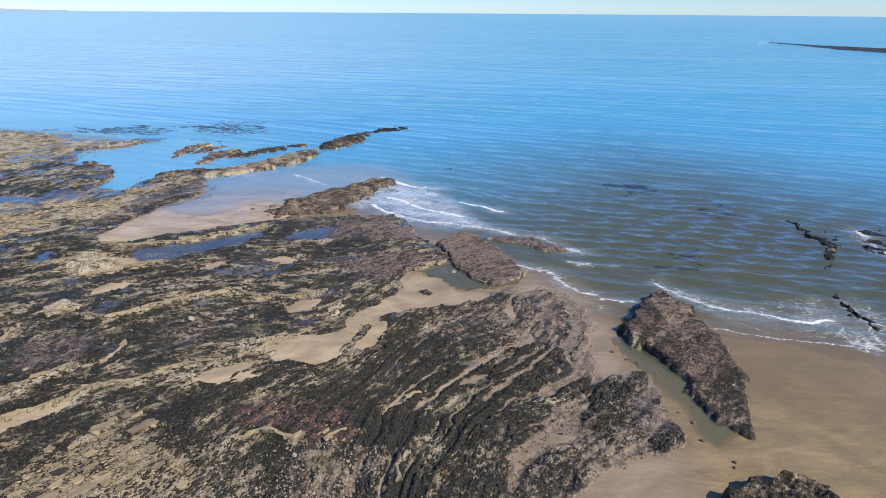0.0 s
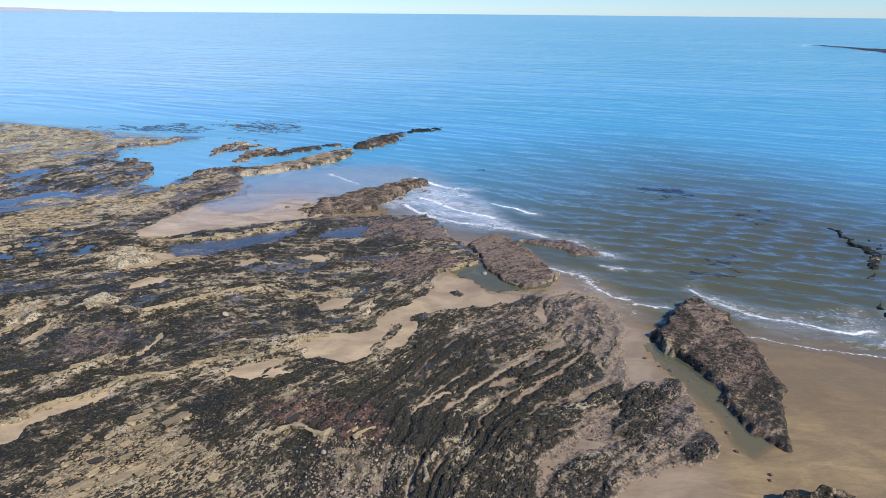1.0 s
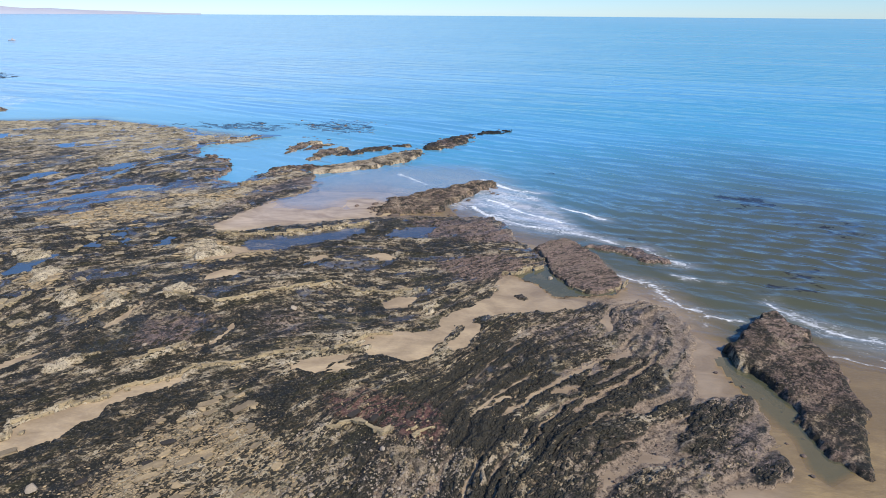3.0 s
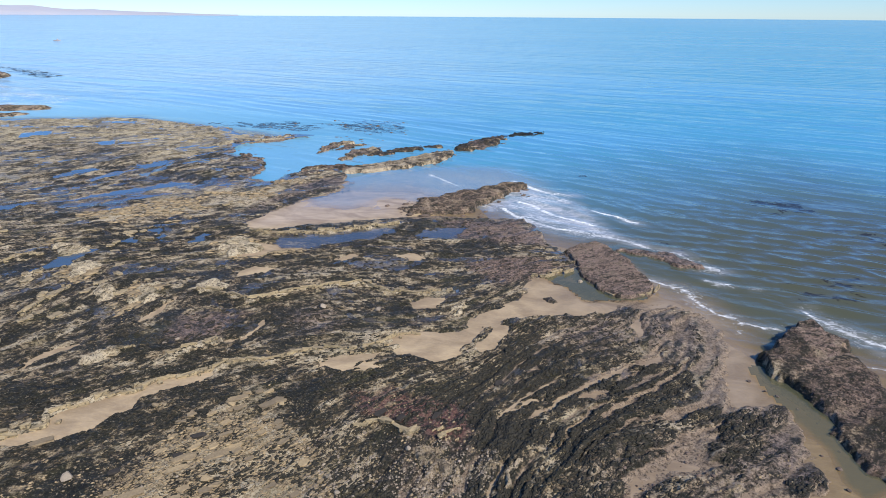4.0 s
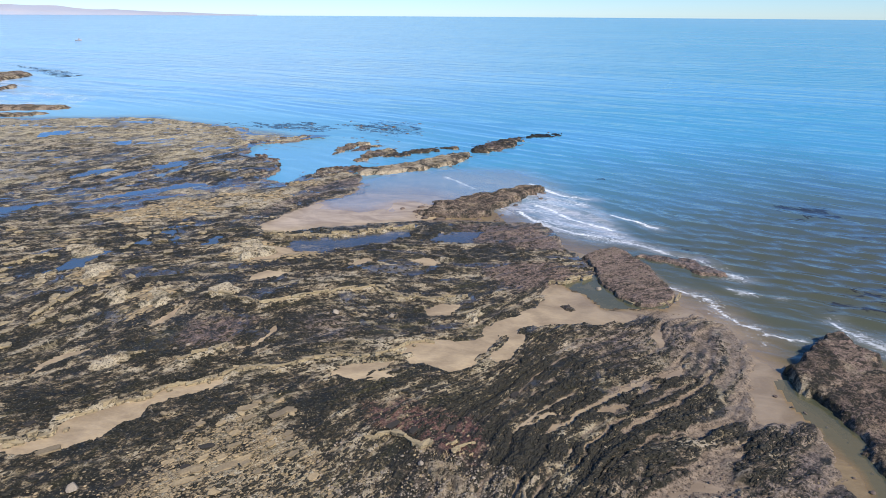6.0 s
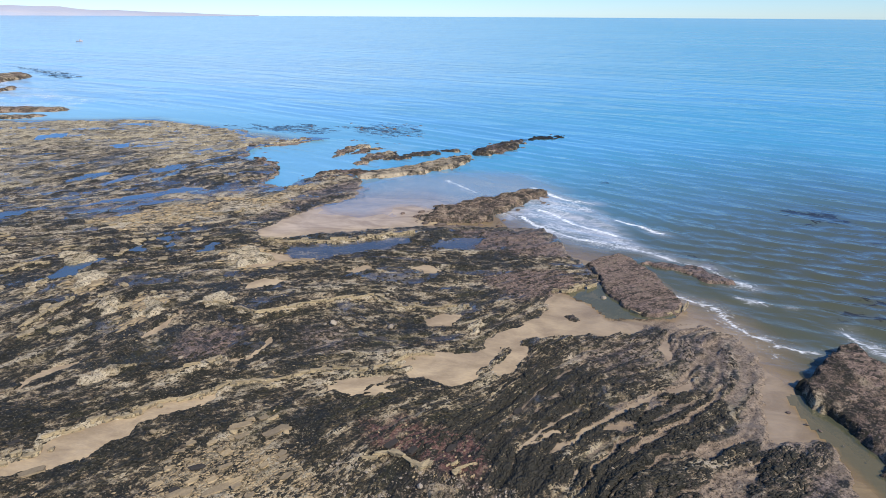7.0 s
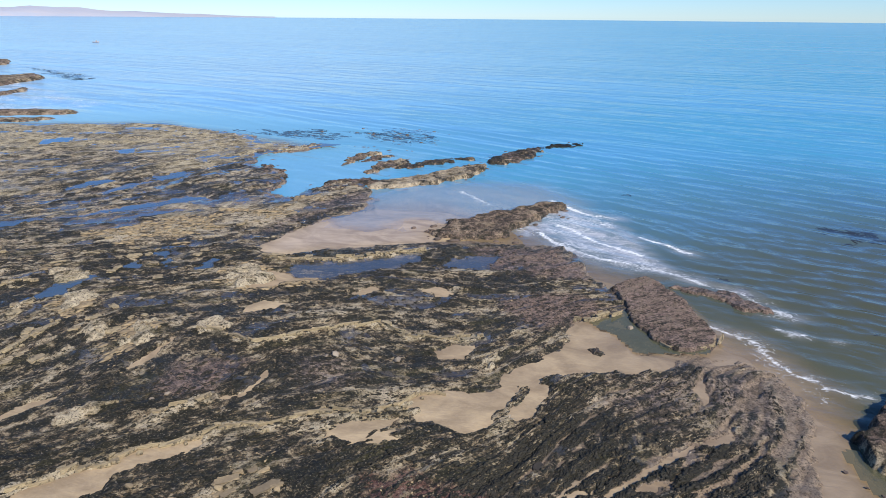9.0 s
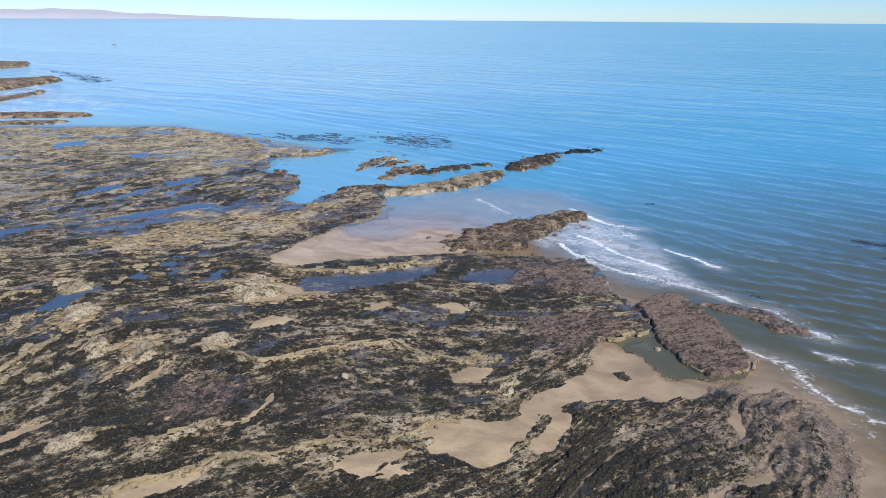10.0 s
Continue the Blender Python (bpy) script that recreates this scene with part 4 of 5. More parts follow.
POOLS = [Q_long, Q_rock, Q_blue2, Q_blue3, Q_blue4, Q_blue5, Q_blue6, Q_blue7, Q_blue8, Q_blue9, Q_blue10, Q_blue11, Q_blue12, Q_blue13]
def sand_level(x, y):
    wx, wy = x + 1.2 * fbm(x * 0.15, y * 0.15, 5, 3), y + 1.2 * fbm(x * 0.15, y * 0.15, 9, 3)
    d = inside(wx, wy, LAND, 60.0)
    z = SEA + np.where(d > 0, 0.028 * np.minimum(d, 6.0) + 0.003 * np.clip(d - 6, 0, 20) + 0.09 * smooth(5.0, -9.0, x) * smooth(1.0, 8.0, d), 0.055 * d)
    z = z - (z - SEA + 0.3) * smooth(-2.0, 1.0, inside(wx, wy, Q_lagoon, 5.0))
    z = z - 0.13 * smooth(-0.8, 0.7, inside(wx, wy, Q_green, 3.0)) - 0.055 * smooth(-1.5, 2.0, inside(wx, wy, S_cove, 4.0))
    z = z - 0.075 * smooth(-1.0, 3.0, x) * smooth(12.0, 9.0, x) * smooth(36.0, 30.0, y)
    z = z - 0.3 * smooth(-1.2, 1.0, inside(wx, wy, Q_inner, 3.0))
    under = smooth(0.0, 1.2, inside(x, y, REEF, 2.0)) * smooth(-2.0, -8.0, x)
    for o, w, inset in HOLLOWS:
        under = under * (1 - smooth(-1.0, -0.3, inside(x, y, o, 2.0)))
    z = z - (0.16 + 0.2 * smooth(55.0, 72.0, y)) * under - 0.2 * smooth(-22.0, -30.0, x) * smooth(58.0, 72.0, y)
    for o in POOLS:
        z = z - 0.35 * smooth(-0.6, 0.0, inside(x, y, o, 1.0))
    return np.maximum(z, -4.0) + 0.035 * fbm(x * 0.3, y * 0.3, 3, 4) - 0.02


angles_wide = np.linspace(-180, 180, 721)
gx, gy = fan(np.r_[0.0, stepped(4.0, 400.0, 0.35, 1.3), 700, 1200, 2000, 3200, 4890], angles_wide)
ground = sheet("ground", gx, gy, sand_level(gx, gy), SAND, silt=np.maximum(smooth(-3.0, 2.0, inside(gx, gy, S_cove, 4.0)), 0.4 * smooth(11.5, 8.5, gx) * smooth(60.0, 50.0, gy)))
tagged(ground, "tan beach sand, wet and darker near the sea", "ground", kind="structure")

# ---- reef bed ----
TANS = [T_1, T_3, T_4, T_15, T_5, T_6, T_7, T_9, T_10, T_12, T_13]
WEEDY = [D_1, D_2, D_3, D_4, D_5, D_6, D_7, D_8, D_9, D_10, D_11]
SOME_TAN = [T_2, T_8, T_11, T_16]


def soft_mask(x, y, outlines, edge=0.8):
    out = np.zeros(x.shape)
    for o in outlines:
        out = np.maximum(out, smooth(-edge, edge, inside(x, y, o, 3.0)))
    return out


LEDGES = [K_1, K_2, K_3, K_4, K_5, K_12]


def ledge_band(x, y):
    """Where the long bared beds stand out, 0 to 1."""
    wx, wy = x + 0.45 * fbm(x * 0.8, y * 0.8, 54, 3), y + 0.45 * fbm(x * 0.8, y * 0.8, 55, 3)
    out = np.zeros(x.shape)
    for o in LEDGES:
        near = inside(x, y, [(min(p[0] for p in o) - 1, min(p[1] for p in o) - 1), (max(p[0] for p in o) + 1, min(p[1] for p in o) - 1), (max(p[0] for p in o) + 1, max(p[1] for p in o) + 1), (min(p[0] for p in o) - 1, max(p[1] for p in o) + 1)], 1.0) > 0
        if near.any():
            d = line_distance(wx[near], wy[near], o)
            w = 0.25 + 0.2 * fbm(x[near] * 0.5, y[near] * 0.5, 53, 3)
            out[near] = np.maximum(out[near], smooth(w + 0.14, w - 0.06, d))
    return out


def rock_layers(x, y, u):
    wx, wy = x + 0.8 * fbm(x * 0.5, y * 0.5, 21, 3), y + 0.8 * fbm(x * 0.5, y * 0.5, 22, 3)
    weed = np.maximum.reduce([0.6 * soft_mask(wx, wy, WEEDY, 1.2), 2.0 * soft_mask(wx, wy, [P_band], 1.2), 0.6 * soft_mask(wx, wy, [P_left, T_14, OLV_1], 2.5), 0.9 * soft_mask(wx, wy, [D_11], 1.5)])
    tan = np.maximum(soft_mask(wx, wy, TANS), 0.3 * soft_mask(wx, wy, SOME_TAN)) - weed
    tan = np.maximum(tan, 0.5 * soft_mask(wx, wy, [T_17], 1.0) * smooth(-0.3, 0.2, fbm(x * 0.5, y * 0.5, 27, 3)))
    band = ledge_band(x, y)
    comb = smooth(12.0, 7.0, u) * smooth(14.0, 20.0, y) * (1 - soft_mask(wx, wy, [D_1, D_8], 1.2))
    return dict(bed=u, scarp=scarps(x, y, u), silt=(1 - 0.9 * soft_mask(x, y, POOLS, 0.5)) * (1 - 0.4 * soft_mask(wx, wy, [LIL_1], 1.6)),
                tan=tan * (1 - band) + 2.0 * band, red=soft_mask(wx, wy, [RED_1], 0.6),
                lilac=np.maximum.reduce([0.62 * soft_mask(wx, wy, [LIL_1], 1.6), 0.68 * soft_mask(wx, wy, [LIL_2, LIL_3, N_8], 1.2), 0.3 * comb]) * (1 - band),
                brown=soft_mask(wx, wy, [BRN_1, BRN_2, BRN_3]), gold=soft_mask(wx, wy, [T_3], 2.5) * (1 - soft_mask(wx, wy, [P_band], 2.0)) * (1 - 0.8 * soft_mask(wx + 4 * fbm(x * 0.15, y * 0.2, 23, 4), wy, [OLV_1], 3.0)), wet=(1 - band) * smooth(26.0, 36.0, y) * (1 - comb) * (1 - 0.6 * soft_mask(wx, wy, [T_3], 3.0)))


def scarps(x, y, u):
    """Where the broken edge of a bed lies bare."""
    w = u + 0.7 * fbm(x * 0.12, y * 0.12, 31, 3) + 0.15 * fbm(x * 0.8, y * 0.8, 33, 2)
    saw, saw2 = (w / 2.3) % 1.0, (w / 0.62 + 0.3) % 1.0
    a = smooth(0.74, 0.86, saw) * smooth(-0.05, 0.35, fbm(u * 0.3, (x + y) * 0.10, 36, 4))
    b = smooth(0.70, 0.85, saw2) * smooth(0.05, 0.35, fbm(u * 0.6 + 9, (x + y) * 0.2, 37, 4))
    return np.maximum(a, 0.8 * b)


def strata(x, y, u):
    """Relief of the tilted beds: low scarps that follow the strata."""
    w = u + 0.7 * fbm(x * 0.12, y * 0.12, 31, 3) + 0.15 * fbm(x * 0.8, y * 0.8, 33, 2)
    saw = (w / 2.3) % 1.0
    big = np.where(saw < 0.85, saw / 0.85, (1 - saw) / 0.15)
    saw2 = (w / 0.62 + 0.3) % 1.0
    small = np.where(saw2 < 0.8, saw2 / 0.8, (1 - saw2) / 0.2)
    lumps = fbm(u * 0.9, (x + y) * 0.12, 35, 4)
    return 0.13 * (big - 0.5) + 0.06 * (small - 0.5) + 0.11 * lumps


def reef_height(x, y, u):
    z = 0.06 + strata(x, y, u) + 0.06 * fbm(x * 0.09, y * 0.09, 41, 3) + 0.075 * fbm(x * 1.3, y * 1.3, 43, 3) + 0.035 * fbm(x * 5.0, y * 5.0, 45, 2)
    comb = smooth(12.0, 7.0, u) * smooth(14.0, 20.0, y)      # steep thin beds with sand between them
    w = u + 0.5 * fbm(x * 0.25, y * 0.25, 47, 3)
    rib = np.abs(((w / 1.25) % 1.0) * 2 - 1)
    rib2 = np.abs(((w / 0.5 + 0.3) % 1.0) * 2 - 1)
    z = z * (1 - comb) + comb * (-0.155 + 0.10 * smooth(29.0, 23.0, y) + 0.06 * smooth(3.5, 0.5, u) + 0.14 * rib + 0.06 * rib2 + 0.15 * fbm(u * 0.5, (x + y) * 0.16, 48, 4) + 0.07 * fbm(x * 1.6, y * 1.6, 49, 4) + 0.03 * fbm(x * 5.0, y * 5.0, 45, 2) - 0.16 * smooth(0.13, 0.04, np.abs(((w / 1.7 + 0.25 * fbm(x * 0.9, y * 0.9, 46, 4, 0.65)) % 1.0) - 0.5)) * smooth(-0.1, 0.15, fbm(x * 0.2, y * 0.2, 44, 2)))
    wx, wy = x + 0.5 * fbm(x * 1.1, y * 1.1, 51, 5, 0.65), y + 0.5 * fbm(x * 1.1, y * 1.1, 52, 5, 0.65)
    edge = inside(wx, wy, REEF, 6.0)
    edge = edge + 1.7 * fbm(x * 0.35, y * 0.5, 56, 5, 0.65) * smooth(58.0, 80.0, y) * smooth(0.0, -1.5, np.abs(edge) - 4.0)
    z = z - 0.16 * (1 - smooth(-0.5, 2.5, edge)) - 0.8 * (1 - smooth(-0.9, 0.1, edge))
    z = z + 0.13 * ledge_band(x, y)
    for o, w, inset in HOLLOWS:
        d = inside(wx, wy, o, 3.0) - inset
        z = z - (z + 0.26) * smooth(-2.6 * w, 1.2 * w, d)
    z = z - 0.17 * smooth(-1.5, 1.5, inside(wx, wy, S_mid, 3.0)) + (0.16 * fbm(x * 0.55, y * 0.8, 59, 4, 0.6) - 0.05) * smooth(-2.0, 2.0, inside(wx, wy, P_band, 3.0)) + 0.13 * fbm(x * 0.5, y * 0.7, 60, 4, 0.6) * smooth(-1.5, 1.5, inside(wx, wy, S_mid, 3.0))
    for o in POOLS:
        d = inside(wx, wy, o, 3.0) + 1.1 * fbm(x * 0.7, y * 1.1, 58, 5, 0.65) - 0.08
        z = z - (z + 0.20 - 0.16 * fbm(x * 0.7, y * 1.0, 63, 4, 0.6)) * smooth(-0.45, 0.25, d)
    d = inside(wx, wy, Q_lagoon, 4.0) + 2.0 * fbm(x * 0.3, y * 0.4, 57, 5, 0.65)
    return z - (z + 0.7) * smooth(-0.8, 0.4, d), edge


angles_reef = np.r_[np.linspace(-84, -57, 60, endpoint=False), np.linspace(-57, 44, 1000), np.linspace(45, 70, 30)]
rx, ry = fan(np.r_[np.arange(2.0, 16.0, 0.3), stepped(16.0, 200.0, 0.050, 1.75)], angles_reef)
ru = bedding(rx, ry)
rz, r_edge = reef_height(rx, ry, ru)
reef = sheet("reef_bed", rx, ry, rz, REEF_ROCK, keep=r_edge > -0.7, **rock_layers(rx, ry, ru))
tagged(reef, "bedded dark weed-covered reef rock with bare tan strata", "rock reef", kind="structure")


# ---- lumps, tufts and stones ----
def blob(seed, rings=1):
    """Corners and faces of one rough stone about 1 across."""
    bm = bmesh.new()
    bmesh.ops.create_icosphere(bm, subdivisions=rings, radius=0.5)
    rnd = random.Random(seed)
    for v in bm.verts:
        v.co *= 0.85 + 0.3 * rnd.random()
    for _ in range(7):
        n = Vector((rnd.uniform(-1, 1), rnd.uniform(-1, 1), rnd.uniform(-1, 1))).normalized()
        cut = rnd.uniform(0.24, 0.40)
        for v in bm.verts:
            over = v.co.dot(n) - cut
            if over > 0:
                v.co -= n * over
    bm.verts.ensure_lookup_table()
    co = np.array([v.co[:] for v in bm.verts])
    tri = np.array([[v.index for v in f.verts] for f in bm.faces])
    return bm, co, tri


def ground_at(x, y):
    """Height of the rock or sand under a place."""
    x, y = np.atleast_1d(np.array(x, float)), np.atleast_1d(np.array(y, float))
    u = bedding(x, y)
    z, edge = reef_height(x, y, u)
    return np.maximum(np.where(edge > -0.5, z, -9), sand_level(x, y)), u


def scatter(name, places, sizes, mat, label, category, seed, flat=0.6, long=1.0, sink=0.1, rings=1, z=None):
    """Many small lumps joined into one mesh, lying along the strata."""
    r = np.random.default_rng(seed)
    u = bedding(places[:, 0], places[:, 1])
    if z is None:
        z = ground_at(places[:, 0], places[:, 1])[0]
    e = 0.3
    ux = bedding(places[:, 0] + e, places[:, 1]) - u
    uy = bedding(places[:, 0], places[:, 1] + e) - u
    turn = np.arctan2(uy, ux) + np.pi / 2 + r.normal(0, 0.35, len(z))
    protos = [blob(200 + k, rings)[1:] for k in range(6)]
    cos, tris, n = [], [], 0
    kinds = r.integers(0, 6, len(z))
    for k, (co, tri) in enumerate(protos):
        pick = np.nonzero(kinds == k)[0]
        if not len(pick):
            continue
        sc = sizes[pick][:, None, None] * np.array([long, 1 / long ** 0.5, flat]) * r.uniform(0.75, 1.3, (len(pick), 1, 3))
        v = co[None] * sc
        c, s_ = np.cos(turn[pick])[:, None], np.sin(turn[pick])[:, None]
        xyz = np.stack([v[..., 0] * c - v[..., 1] * s_ + places[pick, 0][:, None], v[..., 0] * s_ + v[..., 1] * c + places[pick, 1][:, None], v[..., 2] + (z[pick] + sizes[pick] * flat * sink)[:, None]], -1)
        cos.append(xyz.reshape(-1, 3))
        tris.append((tri[None] + (np.arange(len(pick)) * len(co))[:, None, None]).reshape(-1, 3) + n)
        n += len(pick) * len(co)
    co, tri = np.vstack(cos).astype(np.float32), np.vstack(tris).astype(np.int32)
    me = bpy.data.meshes.new(name)
    me.vertices.add(len(co))
    me.vertices.foreach_set("co", co.ravel())
    me.loops.add(tri.size)
    me.loops.foreach_set("vertex_index", tri.ravel())
    me.polygons.add(len(tri))
    me.polygons.foreach_set("loop_start", np.arange(0, tri.size, 3, dtype=np.int32))
    me.update(calc_edges=True)
    me.materials.append(mat)
    return tagged(new(name, me), label, category, kind="stuff" if label else "")


# ---- raised rock masses ----
def rock_mass(name, outline, top, foot, edge, step, label, rough=0.1, jag=0.5, mussels=0, fall=0.0, bare=None, ribs=0.6, **extra):
    px, py = [p[0] for p in outline], [p[1] for p in outline]
    xs, ys = np.arange(min(px) - 1.5, max(px) + 1.5, step), np.arange(min(py) - 1.5, max(py) + 1.5, step)
    x, y = np.meshgrid(xs, ys)
    u = bedding(x, y)
    wx, wy = x + jag * fbm(x * 0.7, y * 0.7, 61, 4, 0.6), y + jag * fbm(x * 0.7, y * 0.7, 62, 4, 0.6)
    d = inside(wx, wy, outline, 3.0)
    side = (x - y) / math.sqrt(2)
    side = (side - side[d > 0].min()) / np.ptp(side[d > 0])
    top = top - fall * np.clip(side, 0, 1)
    edge = edge * (1 + (1.2 if fall else 0.0) * np.clip(side, 0, 1))
    z = foot + (top - foot) * smooth(-edge * 0.3, edge, d) + smooth(0, edge * 2, d) * (ribs * strata(x, y, u) + rough * fbm(x * 1.1, y * 1.1, 65, 4) + 0.4 * rough * fbm(x * 5, y * 5, 66, 2))
    layers = dict(bed=u, scarp=0.6 * scarps(x, y, u), silt=np.zeros(x.shape), wet=np.zeros(x.shape), tan=np.full(x.shape, -0.45), red=np.zeros(x.shape), lilac=np.zeros(x.shape), brown=0.12 + 0.66 * smooth(-0.35, 0.25, fbm(u * 0.5, (x + y) * 0.25, 68, 4)))
    for k, v in extra.items():
        layers[k] = np.full(x.shape, v)
    clear = np.zeros(x.shape) if bare is None else smooth(-0.5, 0.5, inside(wx, wy, bare, 2.0))
    layers["lilac"], layers["brown"] = layers["lilac"] + 0.12 * clear, np.maximum(layers["brown"], clear)
    layers["tan"] = layers["tan"] + 0.9 * clear
    ob = sheet(name, x, y, z, REEF_ROCK, keep=d > -edge * 0.4, **layers)
    if mussels:
        r = np.random.default_rng(int(px[0] * 10) + 500)
        pick = np.nonzero((d > 0.15).ravel() & (clear < 0.4).ravel() & (fbm(x * 0.6, y * 0.6, 67, 4) > 0.08).ravel())[0]
        pick = r.choice(pick, min(len(pick), int(len(pick) * step * step * mussels)), replace=False)
        lumps = scatter("mussel_bed", np.column_stack([x.ravel()[pick], y.ravel()[pick]]) + r.uniform(-0.05, 0.05, (len(pick), 2)), 0.05 + 0.13 * r.random(len(pick)) ** 2, MUSSELS, "", "", 7, z=z.ravel()[pick])
        lumps.parent = ob
        tagged(lumps, kind="stuff")
        lumps["label"] = "dark crust of mussels and barnacles"
    return tagged(ob, label, "rock", group="raised rocks")


rock_mass("rock_outcrop", R_island, 0.40, -0.75, 0.35, 0.08, "long brown mussel-covered rock outcrop standing between sand and surf", 0.13, 0.7, mussels=26, fall=0.34, bare=R_top)
rock_mass("rock_outcrop", R_platform, 0.14, -0.6, 0.25, 0.09, "flat brown rock platform with steep edges beside a tide pool", 0.07, bare=R_platform, ribs=0.12)
rock_mass("rock_outcrop", R_bar, -0.14, -0.7, 0.4, 0.12, "low reddish rock bar washed by breaking waves", 0.1, 0.9, bare=R_bar, ribs=0.2)
rock_mass("rock_outcrop", R_north, 0.18, -0.7, 0.45, 0.12, "low brown weedy rock outcrop running out into the surf", 0.2, 1.1, mussels=8, tan=0.15, brown=0.6)
rock_mass("rock_outcrop", R_near, 0.55, -0.4, 0.35, 0.06, "dark and tan rock lump on open beach sand", 0.38, mussels=8, tan=0.55, brown=0.2)
for o in (T_1, T_6, T_7, T_12, N_1, N_2, N_3, N_4, N_5, N_6, N_7):
    rock_mass("rock_knoll", o, 0.30, -0.3, 0.7, 0.08, "low tan pitted rock knoll rising from dark weed", 0.34, 1.3, tan=2.0, brown=0.0)
for o in (N_9, N_10):
    rock_mass("rock_knoll", o, 0.24, -0.3, 0.4, 0.06, "low pinkish-tan broken rock knoll among pebbles", 0.4, 0.6, tan=2.0, brown=0.35)
rock_mass("rock_patch", R_patch, 0.02, -0.3, 0.4, 0.09, "small dark weedy rock patch in pale sand", 0.12, 0.5, brown=0.3)
rock_mass("rock_ridge", R_spit, 0.10, -0.8, 0.8, 0.15, "long tan rock ridge running out into calm water", 0.13, 1.2, ribs=0.25, tan=1.2, brown=0.2)
rock_mass("rock_ridge", R_spit2, 0.0, -0.8, 0.6, 0.25, "dark low rock ridge at the sea end of the reef", 0.3, 1.3)
for o in (R_bar2, R_bar3):
    rock_mass("rock_ridge", o, -0.10, -0.8, 0.35, 0.14, "low brown rock bar in a calm lagoon", 0.26, 1.5, tan=0.5)
rock_mass("rock_ridge", R_link, -0.06, -0.8, 0.5, 0.14, "ragged brown rock link between reef and ridge", 0.3, 1.5)
for o in (R_bar4, R_bar5, R_isle1, R_isle2):
    rock_mass("rock_ridge", o, -0.16, -0.8, 0.35, 0.14, "thin dark rock bar just above calm water", 0.3, 1.5)
for o, h in ((R_west1, 0.6), (R_west2, 0.7), (R_west3, 0.3), (R_west4, 0.4), (R_west5, 0.2)):
    rock_mass("rock_ridge", o, h, -1.2, 2.0, 0.9, "distant brown rock ridge in shallow bright water", 0.2, 1.5, tan=0.6)
rock_mass("rock_skerry", R_skerry, 0.0, -1.5, 14.0, 2.5, "far dark skerry ringed with white water", 0.5, 6.0, brown=0.1, tan=-1.0)

def weed_bed(outline, top, jag, step=0.22, edge=0.7):
    ob = rock_mass("weed_bed", outline, top, -1.2, edge, step, "dark weed-covered rock just breaking the sea surface", 0.34, jag, brown=0.0, tan=-1.5)
    return ob


weed_bed(W_1, SEA + 0.15, 1.1, 0.1, 0.4)
weed_bed(W_2, SEA + 0.02, 2.2)
weed_bed(W_5, SEA - 0.02, 1.8)
weed_bed(W_8, SEA + 0.14, 1.6, 0.2, 0.4)
weed_bed(W_12, SEA - 0.08, 5.0, 1.0)

# ---- sea ----
KELP = [W_3, W_4, W_5, W_6, W_7, W_8, W_9, W_10, W_11, W_12]
BREAKERS = [(B_1, 0.5, 1), (B_2, 0.45, 1), (B_3, 0.5, 1), (B_4, 0.4, 1), (B_5, 0.3, 0.68), (B_6, 0.35, 0.9), (B_7, 0.35, 0.6), (B_8, 0.5, 0.8), (B_9, 0.3, 0.9), (B_10, 0.45, 0.9), (B_11, 0.35, 0.7), (B_12, 2.0, 0.9), (B_13, 0.12, 0.6), (B_14, 0.10, 0.55), (B_15, 0.2, 0.7), (B_16, 0.2, 0.45), (B_17, 3.0, 0.6)]
FOAMY = [Z_1, Z_2, Z_3, Z_4, Z_5]


# wave trains: bearing of travel in degrees, length, height, distance at which they fade
TRAINS = [(27, 5.0, 0.046, 260.0), (22, 3.3, 0.052, 200.0), (37, 2.5, 0.046, 150.0), (8, 2.0, 0.038, 125.0), (50, 1.6, 0.030, 100.0), (-8, 1.4, 0.020, 85.0), (70, 1.1, 0.012, 60.0)]


def swell(x, y, d):
    """Short-crested swell that comes in from the open sea, of several crossing trains."""
    dist = np.hypot(x, y)
    z = np.zeros(x.shape)
    for i, (bearing, length, height, end) in enumerate(TRAINS):
        k = 2 * math.pi / length
        along = math.sin(radians(bearing)) * x + math.cos(radians(bearing)) * y
        ph = k * along + (2.2 + 0.25 * i) * fbm(x * (0.035 + 0.01 * i), y * (0.05 + 0.015 * i), 71 + i, 3)
        group = 0.35 + 1.1 * smooth(-0.45, 0.55, fbm(x * 0.035 + 5 * i, y * 0.07, 78 + i, 3))
        ph = ph + 0.2 * np.cos(ph)
        z = z + 1.1 * height * group * (np.cos(ph) + 0.2 * np.cos(2 * ph)) * smooth(end, end * 0.5, dist)
    z = z + 0.055 * smooth(100.0, 50.0, dist) * fbm(x * 0.7, y * 1.3, 77, 4, 0.6)
    return z * (0.25 + 0.75 * smooth(0.0, 12.0, d)) * smooth(-0.5, 2.5, d)


